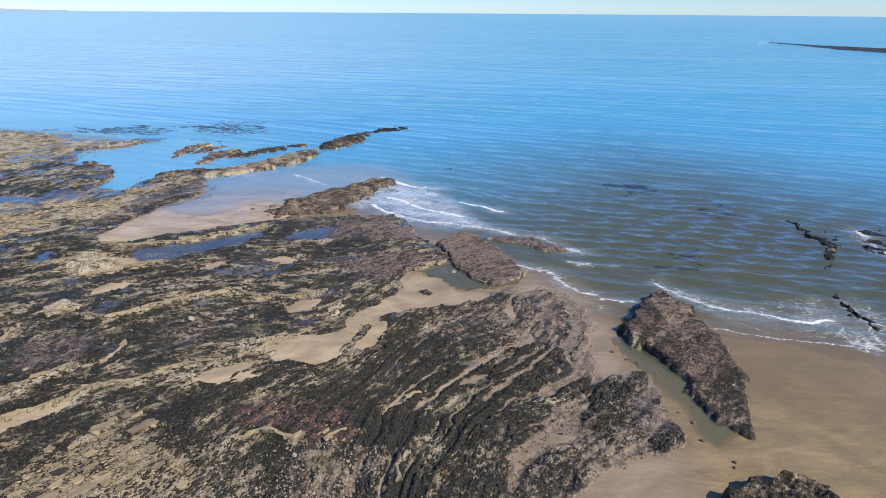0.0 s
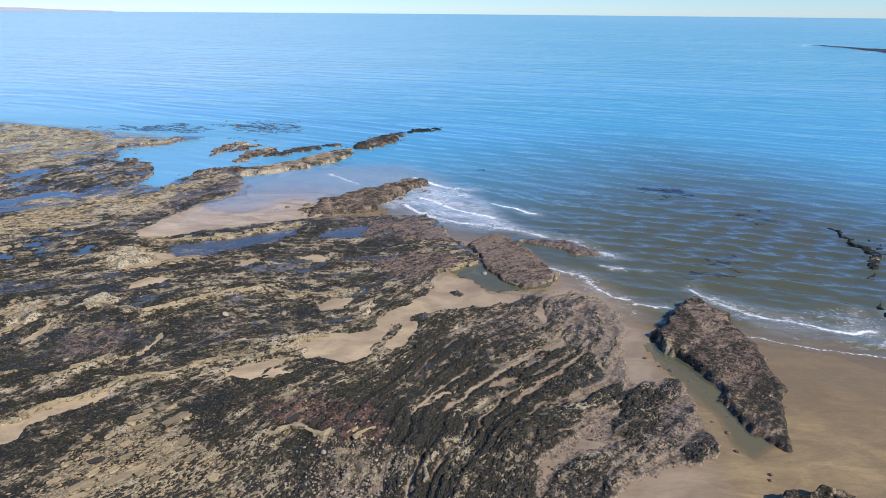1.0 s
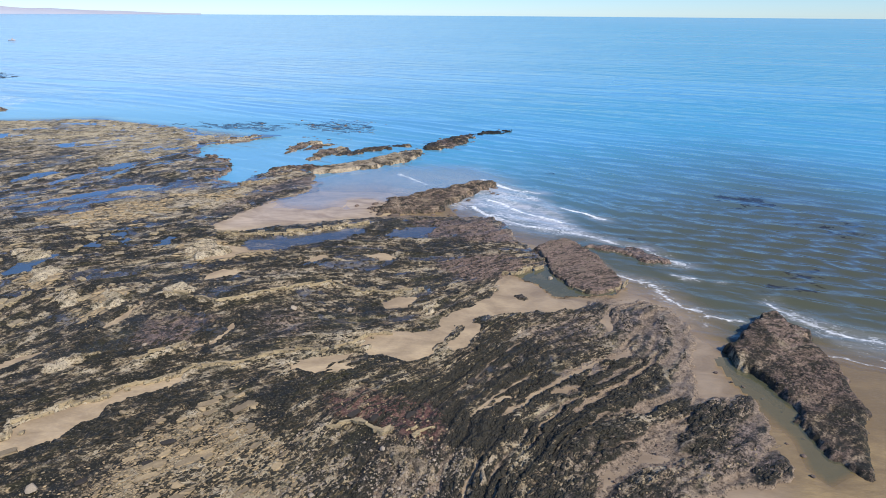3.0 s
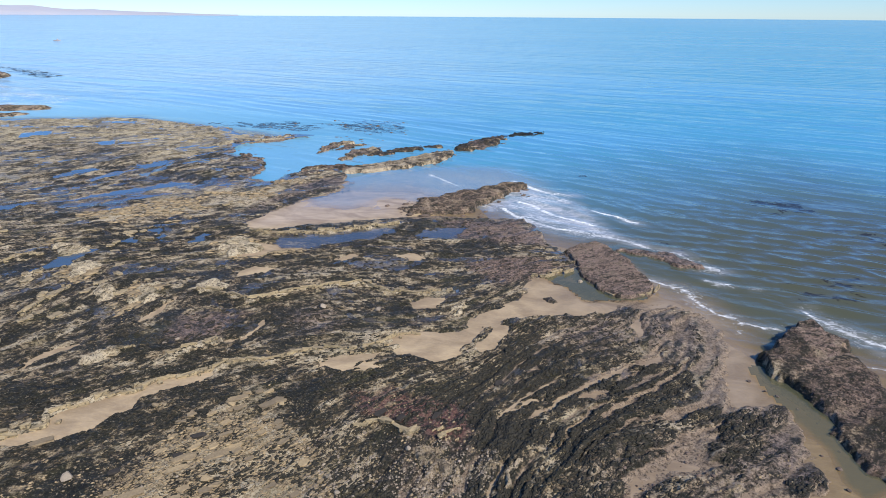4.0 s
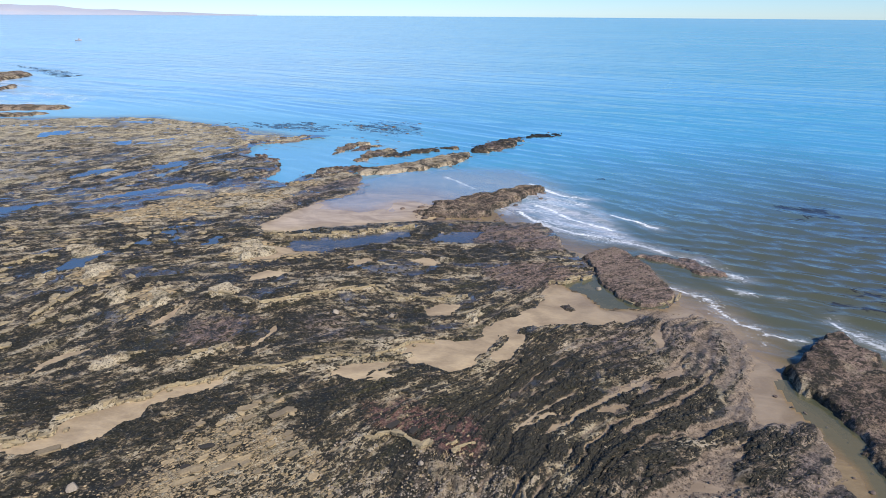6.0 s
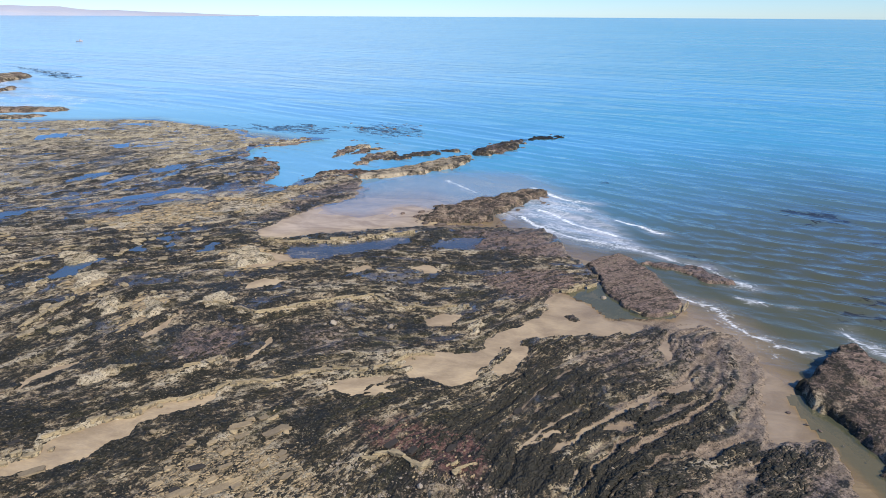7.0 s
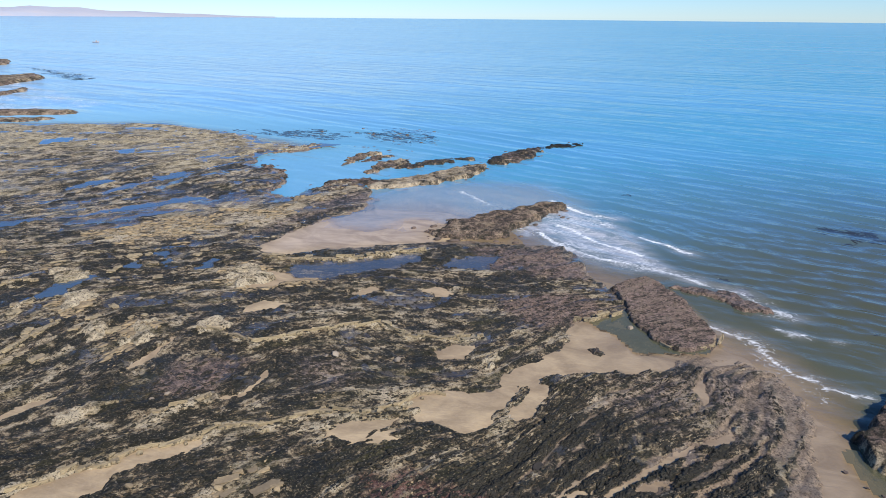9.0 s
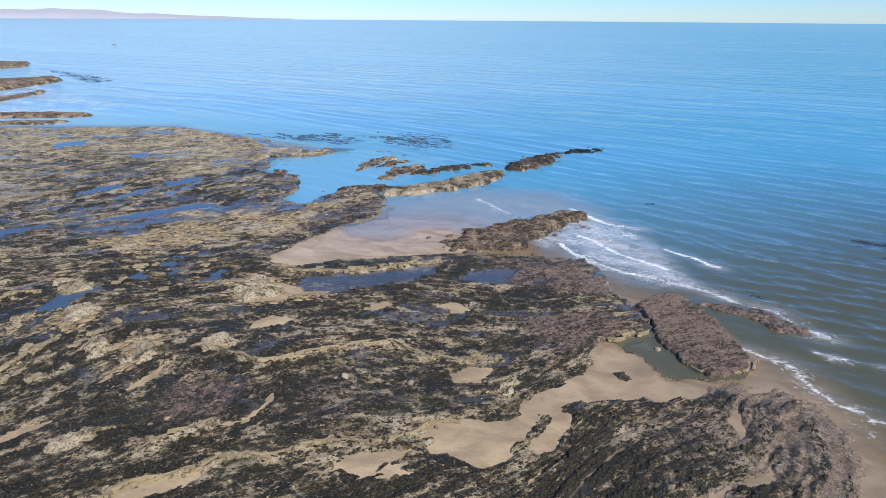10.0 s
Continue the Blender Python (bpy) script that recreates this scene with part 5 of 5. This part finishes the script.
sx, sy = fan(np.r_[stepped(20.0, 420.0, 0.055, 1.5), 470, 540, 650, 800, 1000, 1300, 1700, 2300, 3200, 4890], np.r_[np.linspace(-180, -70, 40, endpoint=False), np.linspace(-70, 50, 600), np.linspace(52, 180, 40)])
s_out = -inside(sx + 1.0 * fbm(sx * 0.15, sy * 0.15, 5, 3), sy, LAND, 80.0)
far = np.hypot(sx, sy)
foam, wash = np.zeros(sx.shape), np.zeros(sx.shape)
fx_, fy_ = sx + 0.5 * fbm(sx * 0.5, sy * 0.5, 81, 3), sy + 0.5 * fbm(sx * 0.5, sy * 0.5, 82, 3)
for o, w, a in BREAKERS:
    d = line_distance(fx_, fy_, o)
    crest = np.exp(-(d / (0.30 * w + 0.0022 * far)) ** 2) * np.clip(1.0 + 1.3 * fbm(sx * 0.14, sy * 0.14, 86, 4, 0.6), 0, 1.25)
    foam = np.maximum(foam, a * crest)
    foam = np.maximum(foam, 0.40 * np.exp(-(d / (3.2 * w)) ** 2) * (0.75 + 0.8 * fbm(sx * 0.3, sy * 0.3, 87, 3)))
    wash = np.maximum(wash, 0.5 * a * np.exp(-(d / (2.6 * w)) ** 2))
foam = np.maximum(foam, 0.46 * soft_mask(fx_, fy_, FOAMY, 1.0) * (0.75 + 0.9 * fbm(sx * 0.3, sy * 0.5, 88, 4)))
wash = np.maximum.reduce([wash, soft_mask(fx_, fy_, [Z_1], 1.6), 0.3 * soft_mask(fx_, fy_, FOAMY, 1.6)]) * (0.45 + 0.55 * smooth(-0.35, 0.3, fbm(sx * 0.35 + sy * 0.2, sy * 0.5, 90, 4))) * smooth(-3.0, -1.0, s_out)
cove = smooth(-5.0, 2.0, inside(sx, sy, S_cove, 6.0))
kelp = 0.36 * soft_mask(fx_ + 1.5 * fbm(sx * 0.4, sy * 0.4, 83, 3), fy_ + 1.5 * fbm(sx * 0.4, sy * 0.4, 84, 3), KELP, 1.6) * smooth(-0.3, 0.05, fbm(sx * 0.4, sy * 0.7, 85, 4))
kelp = np.maximum(kelp, 0.33 * soft_mask(fx_ + 5.0 * fbm(sx * 0.2, sy * 0.2, 83, 3), fy_ + 5.0 * fbm(sx * 0.2, sy * 0.2, 89, 3), [W_1, W_6, W_7, W_8, W_9, W_12], 2.0))
kelp = np.maximum(kelp, 0.37 * soft_mask(fx_ + 4 * fbm(sx * 0.15, sy * 0.3, 83, 4), fy_ + 4 * fbm(sx * 0.15, sy * 0.3, 89, 4), [W_14, W_15], 2.0) * smooth(-0.15, 0.2, fbm(sx * 0.12, sy * 0.45, 95, 4)))
kelp = np.maximum(kelp, 0.31 * soft_mask(fx_ + 2.5 * fbm(sx * 0.4, sy * 0.5, 83, 4), fy_ + 2.5 * fbm(sx * 0.4, sy * 0.5, 89, 4), [W_3, W_4, W_11, W_13], 1.5))
bottom = sand_level(sx, sy)
murk = smooth(-0.04, 0.26, SEA - bottom) * 0.96 * (1 - 0.5 * cove)
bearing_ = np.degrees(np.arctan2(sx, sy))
# painted sky glare by bearing; mirrored sky over cove and lagoon
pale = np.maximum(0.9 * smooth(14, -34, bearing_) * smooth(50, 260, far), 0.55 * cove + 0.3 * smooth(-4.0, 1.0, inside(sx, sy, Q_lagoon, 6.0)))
# distance haze, put into the water's colour
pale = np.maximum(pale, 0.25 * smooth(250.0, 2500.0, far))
# shallow lagoon and west shore get this blue in place of mirrored sky
deep_sky_blue = np.maximum.reduce([0.8 * smooth(-18.0, -34.0, sx) * (1 - cove), smooth(0, 74, s_out + 0.3 * far - 25 + 1.2 * np.clip(14 - sx, -14, 30)), 0.9 * smooth(-14.0, -1.0, inside(sx, sy, Q_lagoon, 15.0)), 0.15 * cove])
sea = sheet("sea", sx, sy, SEA + swell(sx, sy, s_out), SEA_WATER, keep=s_out > -6, murk=murk, foam=foam, wash=wash, kelp=kelp, pale=pale, deep_sky_blue=deep_sky_blue, open_sea=smooth(60.0, 170.0, far), sheen=1.2 + 1.1 * smooth(5.0, 30.0, s_out) * (1 - cove) - 1.0 * smooth(60.0, 170.0, far))
sea.visible_shadow = False
tagged(sea, "blue sea with low swell, grey-green and silty near shore", "sea", kind="structure")


# ---- tide pools ----
def tide_pool(outline, level, label, murk=0.7, blue=0.0, step=0.25, mat=None, pale=0.0):
    px, py = [p[0] for p in outline], [p[1] for p in outline]
    x, y = np.meshgrid(np.arange(min(px) - 0.9, max(px) + 0.9, step), np.arange(min(py) - 0.9, max(py) + 0.9, step))
    d = inside(x, y, outline, 2.0)
    d = np.where((inside(x, y, REEF, 3.0) < 0.8) & (step > 0.25), -1.0, np.minimum(d, 0.5 - inside(x, y, Q_lagoon, 3.0) - 1.0))
    flat = np.zeros(x.shape)
    floor_ = ground_at(x.ravel(), y.ravel())[0].reshape(x.shape)
    murk = murk * smooth(-0.01, 0.05, level - floor_)
    ob = sheet("tide_pool", x, y, flat + level, mat or POOL_WATER, keep=d > -0.5, murk=flat + murk, foam=flat, wash=flat, open_sea=flat, sheen=flat + 1.1, kelp=flat, deep_sky_blue=flat + blue, pale=flat + pale)
    ob.visible_shadow = False
    return tagged(ob, label, "tide pool", group="tide pools")


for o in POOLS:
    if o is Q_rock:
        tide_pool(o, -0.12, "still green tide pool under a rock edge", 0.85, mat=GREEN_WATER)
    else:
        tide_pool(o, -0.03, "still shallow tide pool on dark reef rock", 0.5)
# pale tint stands in for sky mirrored by the film
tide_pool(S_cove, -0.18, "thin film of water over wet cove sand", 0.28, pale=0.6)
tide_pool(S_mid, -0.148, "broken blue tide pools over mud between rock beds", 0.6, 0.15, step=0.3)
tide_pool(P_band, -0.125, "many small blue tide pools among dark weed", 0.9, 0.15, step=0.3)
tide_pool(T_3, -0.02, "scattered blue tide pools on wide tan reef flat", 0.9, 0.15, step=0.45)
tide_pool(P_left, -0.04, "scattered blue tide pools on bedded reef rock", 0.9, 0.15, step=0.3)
tide_pool(Q_green, -0.225, "shallow green-brown pool in sand beside a rock outcrop", 0.7, mat=GREEN_WATER)


# ---- far coast, with the haze of distance put into its colour ----
def far_coast():
    m, t, b = material("hazy_land")
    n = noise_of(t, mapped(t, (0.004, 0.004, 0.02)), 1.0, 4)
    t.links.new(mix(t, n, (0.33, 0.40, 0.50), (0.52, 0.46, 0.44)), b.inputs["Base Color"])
    b.inputs["Roughness"].default_value = 1.0
    ang = np.linspace(-75, -29.0, 90)
    a, k = np.meshgrid(np.radians(ang), np.linspace(0, 1, 8))
    r = 4500 + 350 * k
    rise = smooth(-29.0, -50, np.degrees(a)) ** 0.9
    z = -2 + (60 * rise + 6) * k ** 0.6 * (1 + 0.35 * fbm(a * 25, k, 91, 3))
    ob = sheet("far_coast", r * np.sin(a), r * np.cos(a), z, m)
    tagged(ob, "far hazy coast of low pale hills", "backdrop", kind="structure")


far_coast()


# ---- weed and shards on the reef ----
r_ = np.random.default_rng(3)
near_ = (np.hypot(rx + 2, ry + 4) < 80) & (r_edge > 0.1) & (rz > -0.05)
tan_ = soft_mask(rx, ry, TANS)
bare_ = fbm(ru * 0.8, (rx + ry) * 0.14, 35, 4) + 0.22 * tan_ - 0.3 * soft_mask(rx, ry, WEEDY) + 0.16 * soft_mask(rx, ry, [LIL_2])
pick_ = r_.choice(np.nonzero((near_ & (bare_ < 0.12)).ravel())[0], 24000, replace=False)
scatter("seaweed", np.column_stack([rx.ravel()[pick_], ry.ravel()[pick_]]), 0.07 + 0.22 * r_.random(24000) ** 2, WEED, "short dark brown seaweed tufts over reef rock", "seaweed", 41, flat=0.5, long=1.7, z=rz.ravel()[pick_])
pick_ = r_.choice(np.nonzero((near_ & (bare_ > 0.22)).ravel())[0], 6000, replace=False)
scatter("rock_shards", np.column_stack([rx.ravel()[pick_], ry.ravel()[pick_]]), 0.04 + 0.16 * r_.random(6000) ** 3, TAN_STONE, "tan broken edges of bared rock beds", "rock shards", 42, flat=0.5, long=1.35, z=rz.ravel()[pick_])

# weed fronds draped over the steep thin beds by the sea
near_ = (ru < 11.0) & (ry > 17) & (soft_mask(rx, ry, [RED_1, GRV_1, T_5, N_9], 0.5) < 0.4) & (r_edge > 0.2) & (rz > -0.10)
share_ = np.where(near_, np.hypot(rx + 2, ry + 4) ** 2.5 * (0.10 + 0.9 * soft_mask(rx, ry, [D_1, D_2, D_8, D_10], 1.5) + 0.3 * soft_mask(rx, ry, [D_9], 1.0)) * (1 - 0.65 * soft_mask(rx, ry, [LIL_1], 1.0)) * smooth(-0.2, 0.3, fbm(ru * 0.9, (rx + ry) * 0.35, 38, 5, 0.6)), 0.0).ravel()
pick_ = r_.choice(len(share_), 14000, replace=False, p=share_ / share_.sum())
scatter("seaweed", np.column_stack([rx.ravel()[pick_], ry.ravel()[pick_]]), 0.06 + 0.17 * r_.random(14000) ** 2, WEED, "dark weed fronds draped over thin rock beds", "seaweed", 44, flat=0.30, long=2.4, sink=0.05, z=rz.ravel()[pick_])

# rough lumps of bare rock on the paler beds
tan_far_ = soft_mask(rx, ry, [T_1, T_2, T_4, T_6, T_7, T_13, N_5], 0.8) * smooth(0.0, 0.35, fbm(rx * 0.4, ry * 0.55, 39, 4))
share_ = np.where((r_edge > 0.2) & (rz > -0.08), np.hypot(rx + 2, ry + 4) ** 2.0 * tan_far_, 0.0).ravel()
pick_ = r_.choice(len(share_), 2600, replace=False, p=share_ / share_.sum())
scatter("rock_lumps", np.column_stack([rx.ravel()[pick_], ry.ravel()[pick_]]), 0.08 + 0.62 * r_.random(2600) ** 3.5, TAN_STONE, "tan weathered rock lumps among dark weed", "rocks", 45, flat=0.32, long=1.9, z=rz.ravel()[pick_])

# ---- loose stones, slabs and ledges ----
def within(outline, count, seed):
    """Random places inside an outline."""
    r = np.random.default_rng(seed)
    o = np.array(outline)
    out = np.empty((0, 2))
    while len(out) < count:
        p = r.uniform(o.min(0), o.max(0), (count * 3, 2))
        out = np.vstack([out, p[inside(p[:, 0], p[:, 1], outline, 1.0) > 0]])
    return out[:count]


STONE_MESHES = {}


def stone_mesh(mat, k):
    if (mat.name, k) not in STONE_MESHES:
        bm = blob(100 + k, 2)[0]
        me = bpy.data.meshes.new("stone")
        bm.to_mesh(me)
        bm.free()
        me.materials.append(mat)
        STONE_MESHES[mat.name, k] = me
    return STONE_MESHES[mat.name, k]


def stone(x, y, z, size, mat, label, rnd, group="loose stones on the reef", flat=0.6):
    ob = new("stone", stone_mesh(mat, rnd.randrange(8)))
    ob.matrix_world = pose(x, y, z + size * flat * 0.28, rnd.uniform(-12, 12), rnd.uniform(-12, 12), rnd.uniform(0, 360)) @ Matrix.Diagonal((size, size * rnd.uniform(0.65, 0.95), size * flat, 1))
    return tagged(ob, label, "stone", group=group)


rnd = random.Random(5)
zs, _ = ground_at([p[0] for p in STONES], [p[1] for p in STONES])
for i, ((x, y), z) in enumerate(zip(STONES, zs)):
    size = (0.62, 0.62, 0.4, 0.62, 0.6, 0.45, 0.5, 0.4)[i] if i < 8 else 0.17 if i in (11, 12, 13, 14, 15, 20, 21, 22) else rnd.uniform(0.3, 0.5)
    stone(x, y, z, size, TAN_STONE if i in (4, 5, 6, 7, 17) else PALE_STONE, "pale worn boulder lying on dark weed" if i not in (4, 5, 6, 7, 17) else "tan angular boulder lying among rubble", rnd)


rnd = random.Random(15)
zs, _ = ground_at([p[0] for p in STONES_FOOT], [p[1] for p in STONES_FOOT])
for (x, y), z in zip(STONES_FOOT, zs):
    stone(x, y, z, rnd.uniform(0.14, 0.32), MUSSELS, "brown weathered stone lying on wet sand", rnd, "loose stones on the sand")
p = within(S_basin, 46, 17)
zs, _ = ground_at(p[:, 0], p[:, 1])
for (x, y), z in zip(p, zs):
    stone(x, y, z, 0.08 + 0.2 * rnd.random() ** 2, MUSSELS, "brown weathered stone lying on wet sand", rnd, "loose stones on the sand")
stone(*STONES_POOL[0], -0.2, 0.55, PALE_STONE, "pale stone standing in a green tide pool", rnd)


for outline, count, seed, mat, label in ((GRV_1, 120, 11, PALE_STONE, "small pale cobble lying on dark weed"), (T_5, 110, 12, TAN_STONE, "small tan broken stone lying on rubble")):
    p = within(outline, count, seed)
    zz, _ = ground_at(p[:, 0], p[:, 1])
    for (x, y), z in zip(p, zz):
        stone(x, y, z, 0.08 + 0.16 * rnd.random() ** 2, mat, label, rnd)


r_ = np.random.default_rng(3)
p = within(T_5, 4200, 21)
scatter("rubble", p, 0.05 + 0.16 * r_.random(len(p)) ** 2.5, TAN_STONE, "tan broken rock rubble", "rubble", 22, flat=0.36, long=1.7)
p = within(GRV_1, 4200, 23)
p = p[fbm(p[:, 0] * 0.5, p[:, 1] * 0.5, 25, 3) > -0.3 + 0.5 * r_.random(len(p))]
scatter("pebbles", p, 0.04 + 0.13 * r_.random(len(p)) ** 2.5, PALE_STONE, "pale pebbles strewn over dark weed", "pebbles", 24, flat=0.45, long=1.25)


def slab_bm(length, width, height, rr):
    """A rough broken block of bedded rock."""
    bm = bmesh.new()
    bmesh.ops.create_cube(bm, size=1.0)
    bmesh.ops.subdivide_edges(bm, edges=bm.edges[:], cuts=1, use_grid_fill=True)
    for v in bm.verts:
        v.co *= 1 + rr.uniform(-0.16, 0.08)
        if abs(v.co.x) > 0.3 and abs(v.co.y) > 0.3:
            v.co.x, v.co.y = v.co.x * rr.uniform(0.7, 1.0), v.co.y * rr.uniform(0.65, 1.0)
        v.co += Vector((rr.uniform(-0.07, 0.07), rr.uniform(-0.12, 0.12), rr.uniform(-0.08, 0.08)))
    bmesh.ops.scale(bm, vec=(length, width, height), verts=bm.verts)
    return bm


def ledge(line, label, width=0.2, height=0.24, lift=0.05):
    """A bared bed of rock along the strata, broken into blocks."""
    rr = random.Random(int(line[0][0] * 10) + 7)
    base = tagged(new("stone_row"), label, "row of rocks", group="bared beds of the reef")
    pts = resample(line, 0.12)
    i = 0
    while i < len(pts) - 2:
        n = rr.randint(3, 9)
        (ax, ay), (bx, by) = pts[i], pts[min(i + n, len(pts) - 1)]
        length = math.hypot(bx - ax, by - ay)
        if length < 0.15:
            break
        off = rr.uniform(-0.20, 0.20)
        w = width * rr.choice((0.4, 0.7, 1.0, 1.3, 1.9))
        turn = math.degrees(math.atan2(by - ay, bx - ax))
        cx, cy = (ax + bx) / 2 - off * math.sin(radians(turn)), (ay + by) / 2 + off * math.cos(radians(turn))
        z = float(ground_at(cx, cy)[0][0])
        ob = part("block", slab_bm(length * rr.uniform(1.1, 1.5), w, height * rr.uniform(0.7, 1.2), rr), LEDGE, base, flat=True)
        ob.matrix_local = pose(cx, cy, max(z, -0.02) + lift, rr.uniform(-7, 7), rr.uniform(-5, 5), turn + rr.uniform(-8, 8))
        if rr.random() < 0.55:
            off += rr.choice((-1, 1)) * rr.uniform(0.2, 0.6)
            cx, cy = ax - off * math.sin(radians(turn)), ay + off * math.cos(radians(turn))
            z = float(ground_at(cx, cy)[0][0])
            ob = part("block", slab_bm(rr.uniform(0.15, 0.5), rr.uniform(0.1, 0.3), height * rr.uniform(0.5, 0.9), rr), LEDGE, base, flat=True)
            ob.matrix_local = pose(cx, cy, max(z, -0.02) + 0.03, rr.uniform(-12, 12), rr.uniform(-9, 9), turn + rr.uniform(-25, 25))
        i += n if rr.random() > 0.25 else n + rr.randint(1, 4)
    return base


for line in (K_1, K_2, K_3, K_4):
    ledge(line, "pale tan sandstone ledge broken into blocks along dark weed")
ledge(K_5, "long tan sandstone ledge above a narrow tide pool", 0.4, 0.26)
for line in (K_6, K_7, K_8, K_9, K_12):
    ledge(line, "short tan sandstone ledge between weed patches")
ledge(K_13, "tan crumbling rim of a flat rock platform", 0.12, 0.22, 0.0)
ledge(K_10, "tan undercut rock edge beside a tide pool", 0.2, 0.28)


def slab(x, y, length, width, mat, label, turn, rr):
    z = float(ground_at(x, y)[0][0])
    ob = part("flat_stone", slab_bm(length, width, 0.16, rr), mat, flat=True)
    ob.matrix_world = pose(x, y, z + 0.02, rr.uniform(-4, 4), rr.uniform(-4, 4), turn)
    tagged(ob, label, "flat stone", group="loose slabs on the reef")


rr = random.Random(9)
for i, (x, y) in enumerate(SLABS):
    u0 = bedding(np.array([x, x + 0.3, x]), np.array([y, y, y + 0.3]))
    turn = math.degrees(math.atan2(u0[2] - u0[0], u0[1] - u0[0])) + 90
    if i in (3, 4, 5, 10, 11, 12, 13, 15):
        slab(x, y, rr.uniform(0.5, 0.95), rr.uniform(0.3, 0.55), DARK_STONE, "dark wet flat rock slab", turn, rr)
    else:
        slab(x, y, rr.uniform(0.9, 1.7), rr.uniform(0.35, 0.6), TAN_STONE, "long tan flat rock slab lying along the strata", turn, rr)


for x, y in np.vstack([within(T_5, 34, 71), within(T_8, 14, 72)]):
    u0 = bedding(np.array([x, x + 0.3, x]), np.array([y, y, y + 0.3]))
    turn = math.degrees(math.atan2(u0[2] - u0[0], u0[1] - u0[0])) + 90 + rr.uniform(-14, 14)
    slab(x, y, rr.uniform(0.3, 0.75), rr.uniform(0.18, 0.4), TAN_STONE, "tan flat rock slab lying along the strata", turn, rr)


for x, y in np.vstack([within(P_left, 34, 73), within(T_14, 22, 74), within(T_4, 18, 75)]):
    u0 = bedding(np.array([x, x + 0.3, x]), np.array([y, y, y + 0.3]))
    turn = math.degrees(math.atan2(u0[2] - u0[0], u0[1] - u0[0])) + 90 + rr.uniform(-40, 40)
    slab(x, y, rr.uniform(0.3, 1.3), rr.uniform(0.25, 0.9), LEDGE, "cream weathered rock block standing up from dark weed", turn, rr)

# broken rock along the rim of the lagoon, the ridge and the cove
rim = []
for o, count, seed in ((Q_lagoon, 420, 81), (R_spit, 150, 82), (R_spit2, 90, 83), (R_link, 90, 84), (R_bar3, 70, 85), (R_north, 160, 86)):
    g = np.random.default_rng(seed)
    pts = np.array(resample(o + o[:1], 0.4))
    p = pts[g.integers(0, len(pts), count)] + g.normal(0, 0.8 if o is not Q_lagoon else 1.4, (count, 2))
    rim.append(p[(fbm(p[:, 0] * 0.4, p[:, 1] * 0.4, 88, 3) > -0.1) & ((p[:, 0] < -12) | (o is not Q_lagoon))])
for o, count, seed in ((W_7, 260, 91), (W_9, 200, 92), (W_8, 60, 93)):
    g = np.random.default_rng(seed)
    p = within(o, count, seed) + g.normal(0, 2.2, (count, 2))
    rim.append(p[fbm(p[:, 0] * 0.25, p[:, 1] * 0.4, 94, 4) > -0.05])
p = np.vstack(rim)
size = 0.15 + 0.75 * r_.random(len(p)) ** 2.5
zz = np.maximum(ground_at(p[:, 0], p[:, 1])[0], SEA - 0.12)
scatter("rock_clumps", p, size, MUSSELS, "dark brown broken rocks along the water's edge", "rocks", 43, flat=0.42, long=1.6, sink=0.15, z=zz)


# ---- boat ----
def boat(x, y):
    m, t, b = material("boat_paint")
    b.inputs["Base Color"].default_value = (0.36, 0.31, 0.30, 1)
    base = tagged(new("boat"), "small pale open fishing boat far out on calm sea", "boat")
    base.matrix_world = pose(x, y, SEA, 0, 0, 25) @ Matrix.Scale(0.82, 4)
    bm = bmesh.new()
    rows = []
    for i in range(9):
        k = i / 8 * 2 - 1
        w = 0.95 * (1 - max(0, k) ** 2.4) * (1 - 0.25 * max(0, -k) ** 3) + 0.02
        rise = 0.75 + 0.35 * max(0, k) ** 2
        rows.append([bm.verts.new((k * 2.8, s * w * f, zz)) for s, f, zz in ((-1, 1, rise), (-1, 0.75, 0.1), (0, 0, -0.25), (1, 0.75, 0.1), (1, 1, rise), (1, 0.85, rise - 0.02), (0, 0.0, 0.35), (-1, 0.85, rise - 0.02))])
    for a, c in zip(rows[:-1], rows[1:]):
        for j in range(8):
            bm.faces.new((a[j], a[(j + 1) % 8], c[(j + 1) % 8], c[j]))
    bm.faces.new(rows[0])
    bm.faces.new(rows[-1])
    bmesh.ops.recalc_face_normals(bm, faces=bm.faces)
    part("hull", bm, m, base)
    part("wheelhouse", slab_bm(1.2, 1.1, 1.3, random.Random(2)), m, base, flat=True).matrix_local = pose(0.6, 0, 1.2)
    bm = bmesh.new()
    bmesh.ops.create_cone(bm, segments=8, radius1=0.05, radius2=0.03, depth=2.2, cap_ends=True)
    part("mast", bm, m, base).matrix_local = pose(-0.3, 0, 1.6)


boat(*BOAT[0])
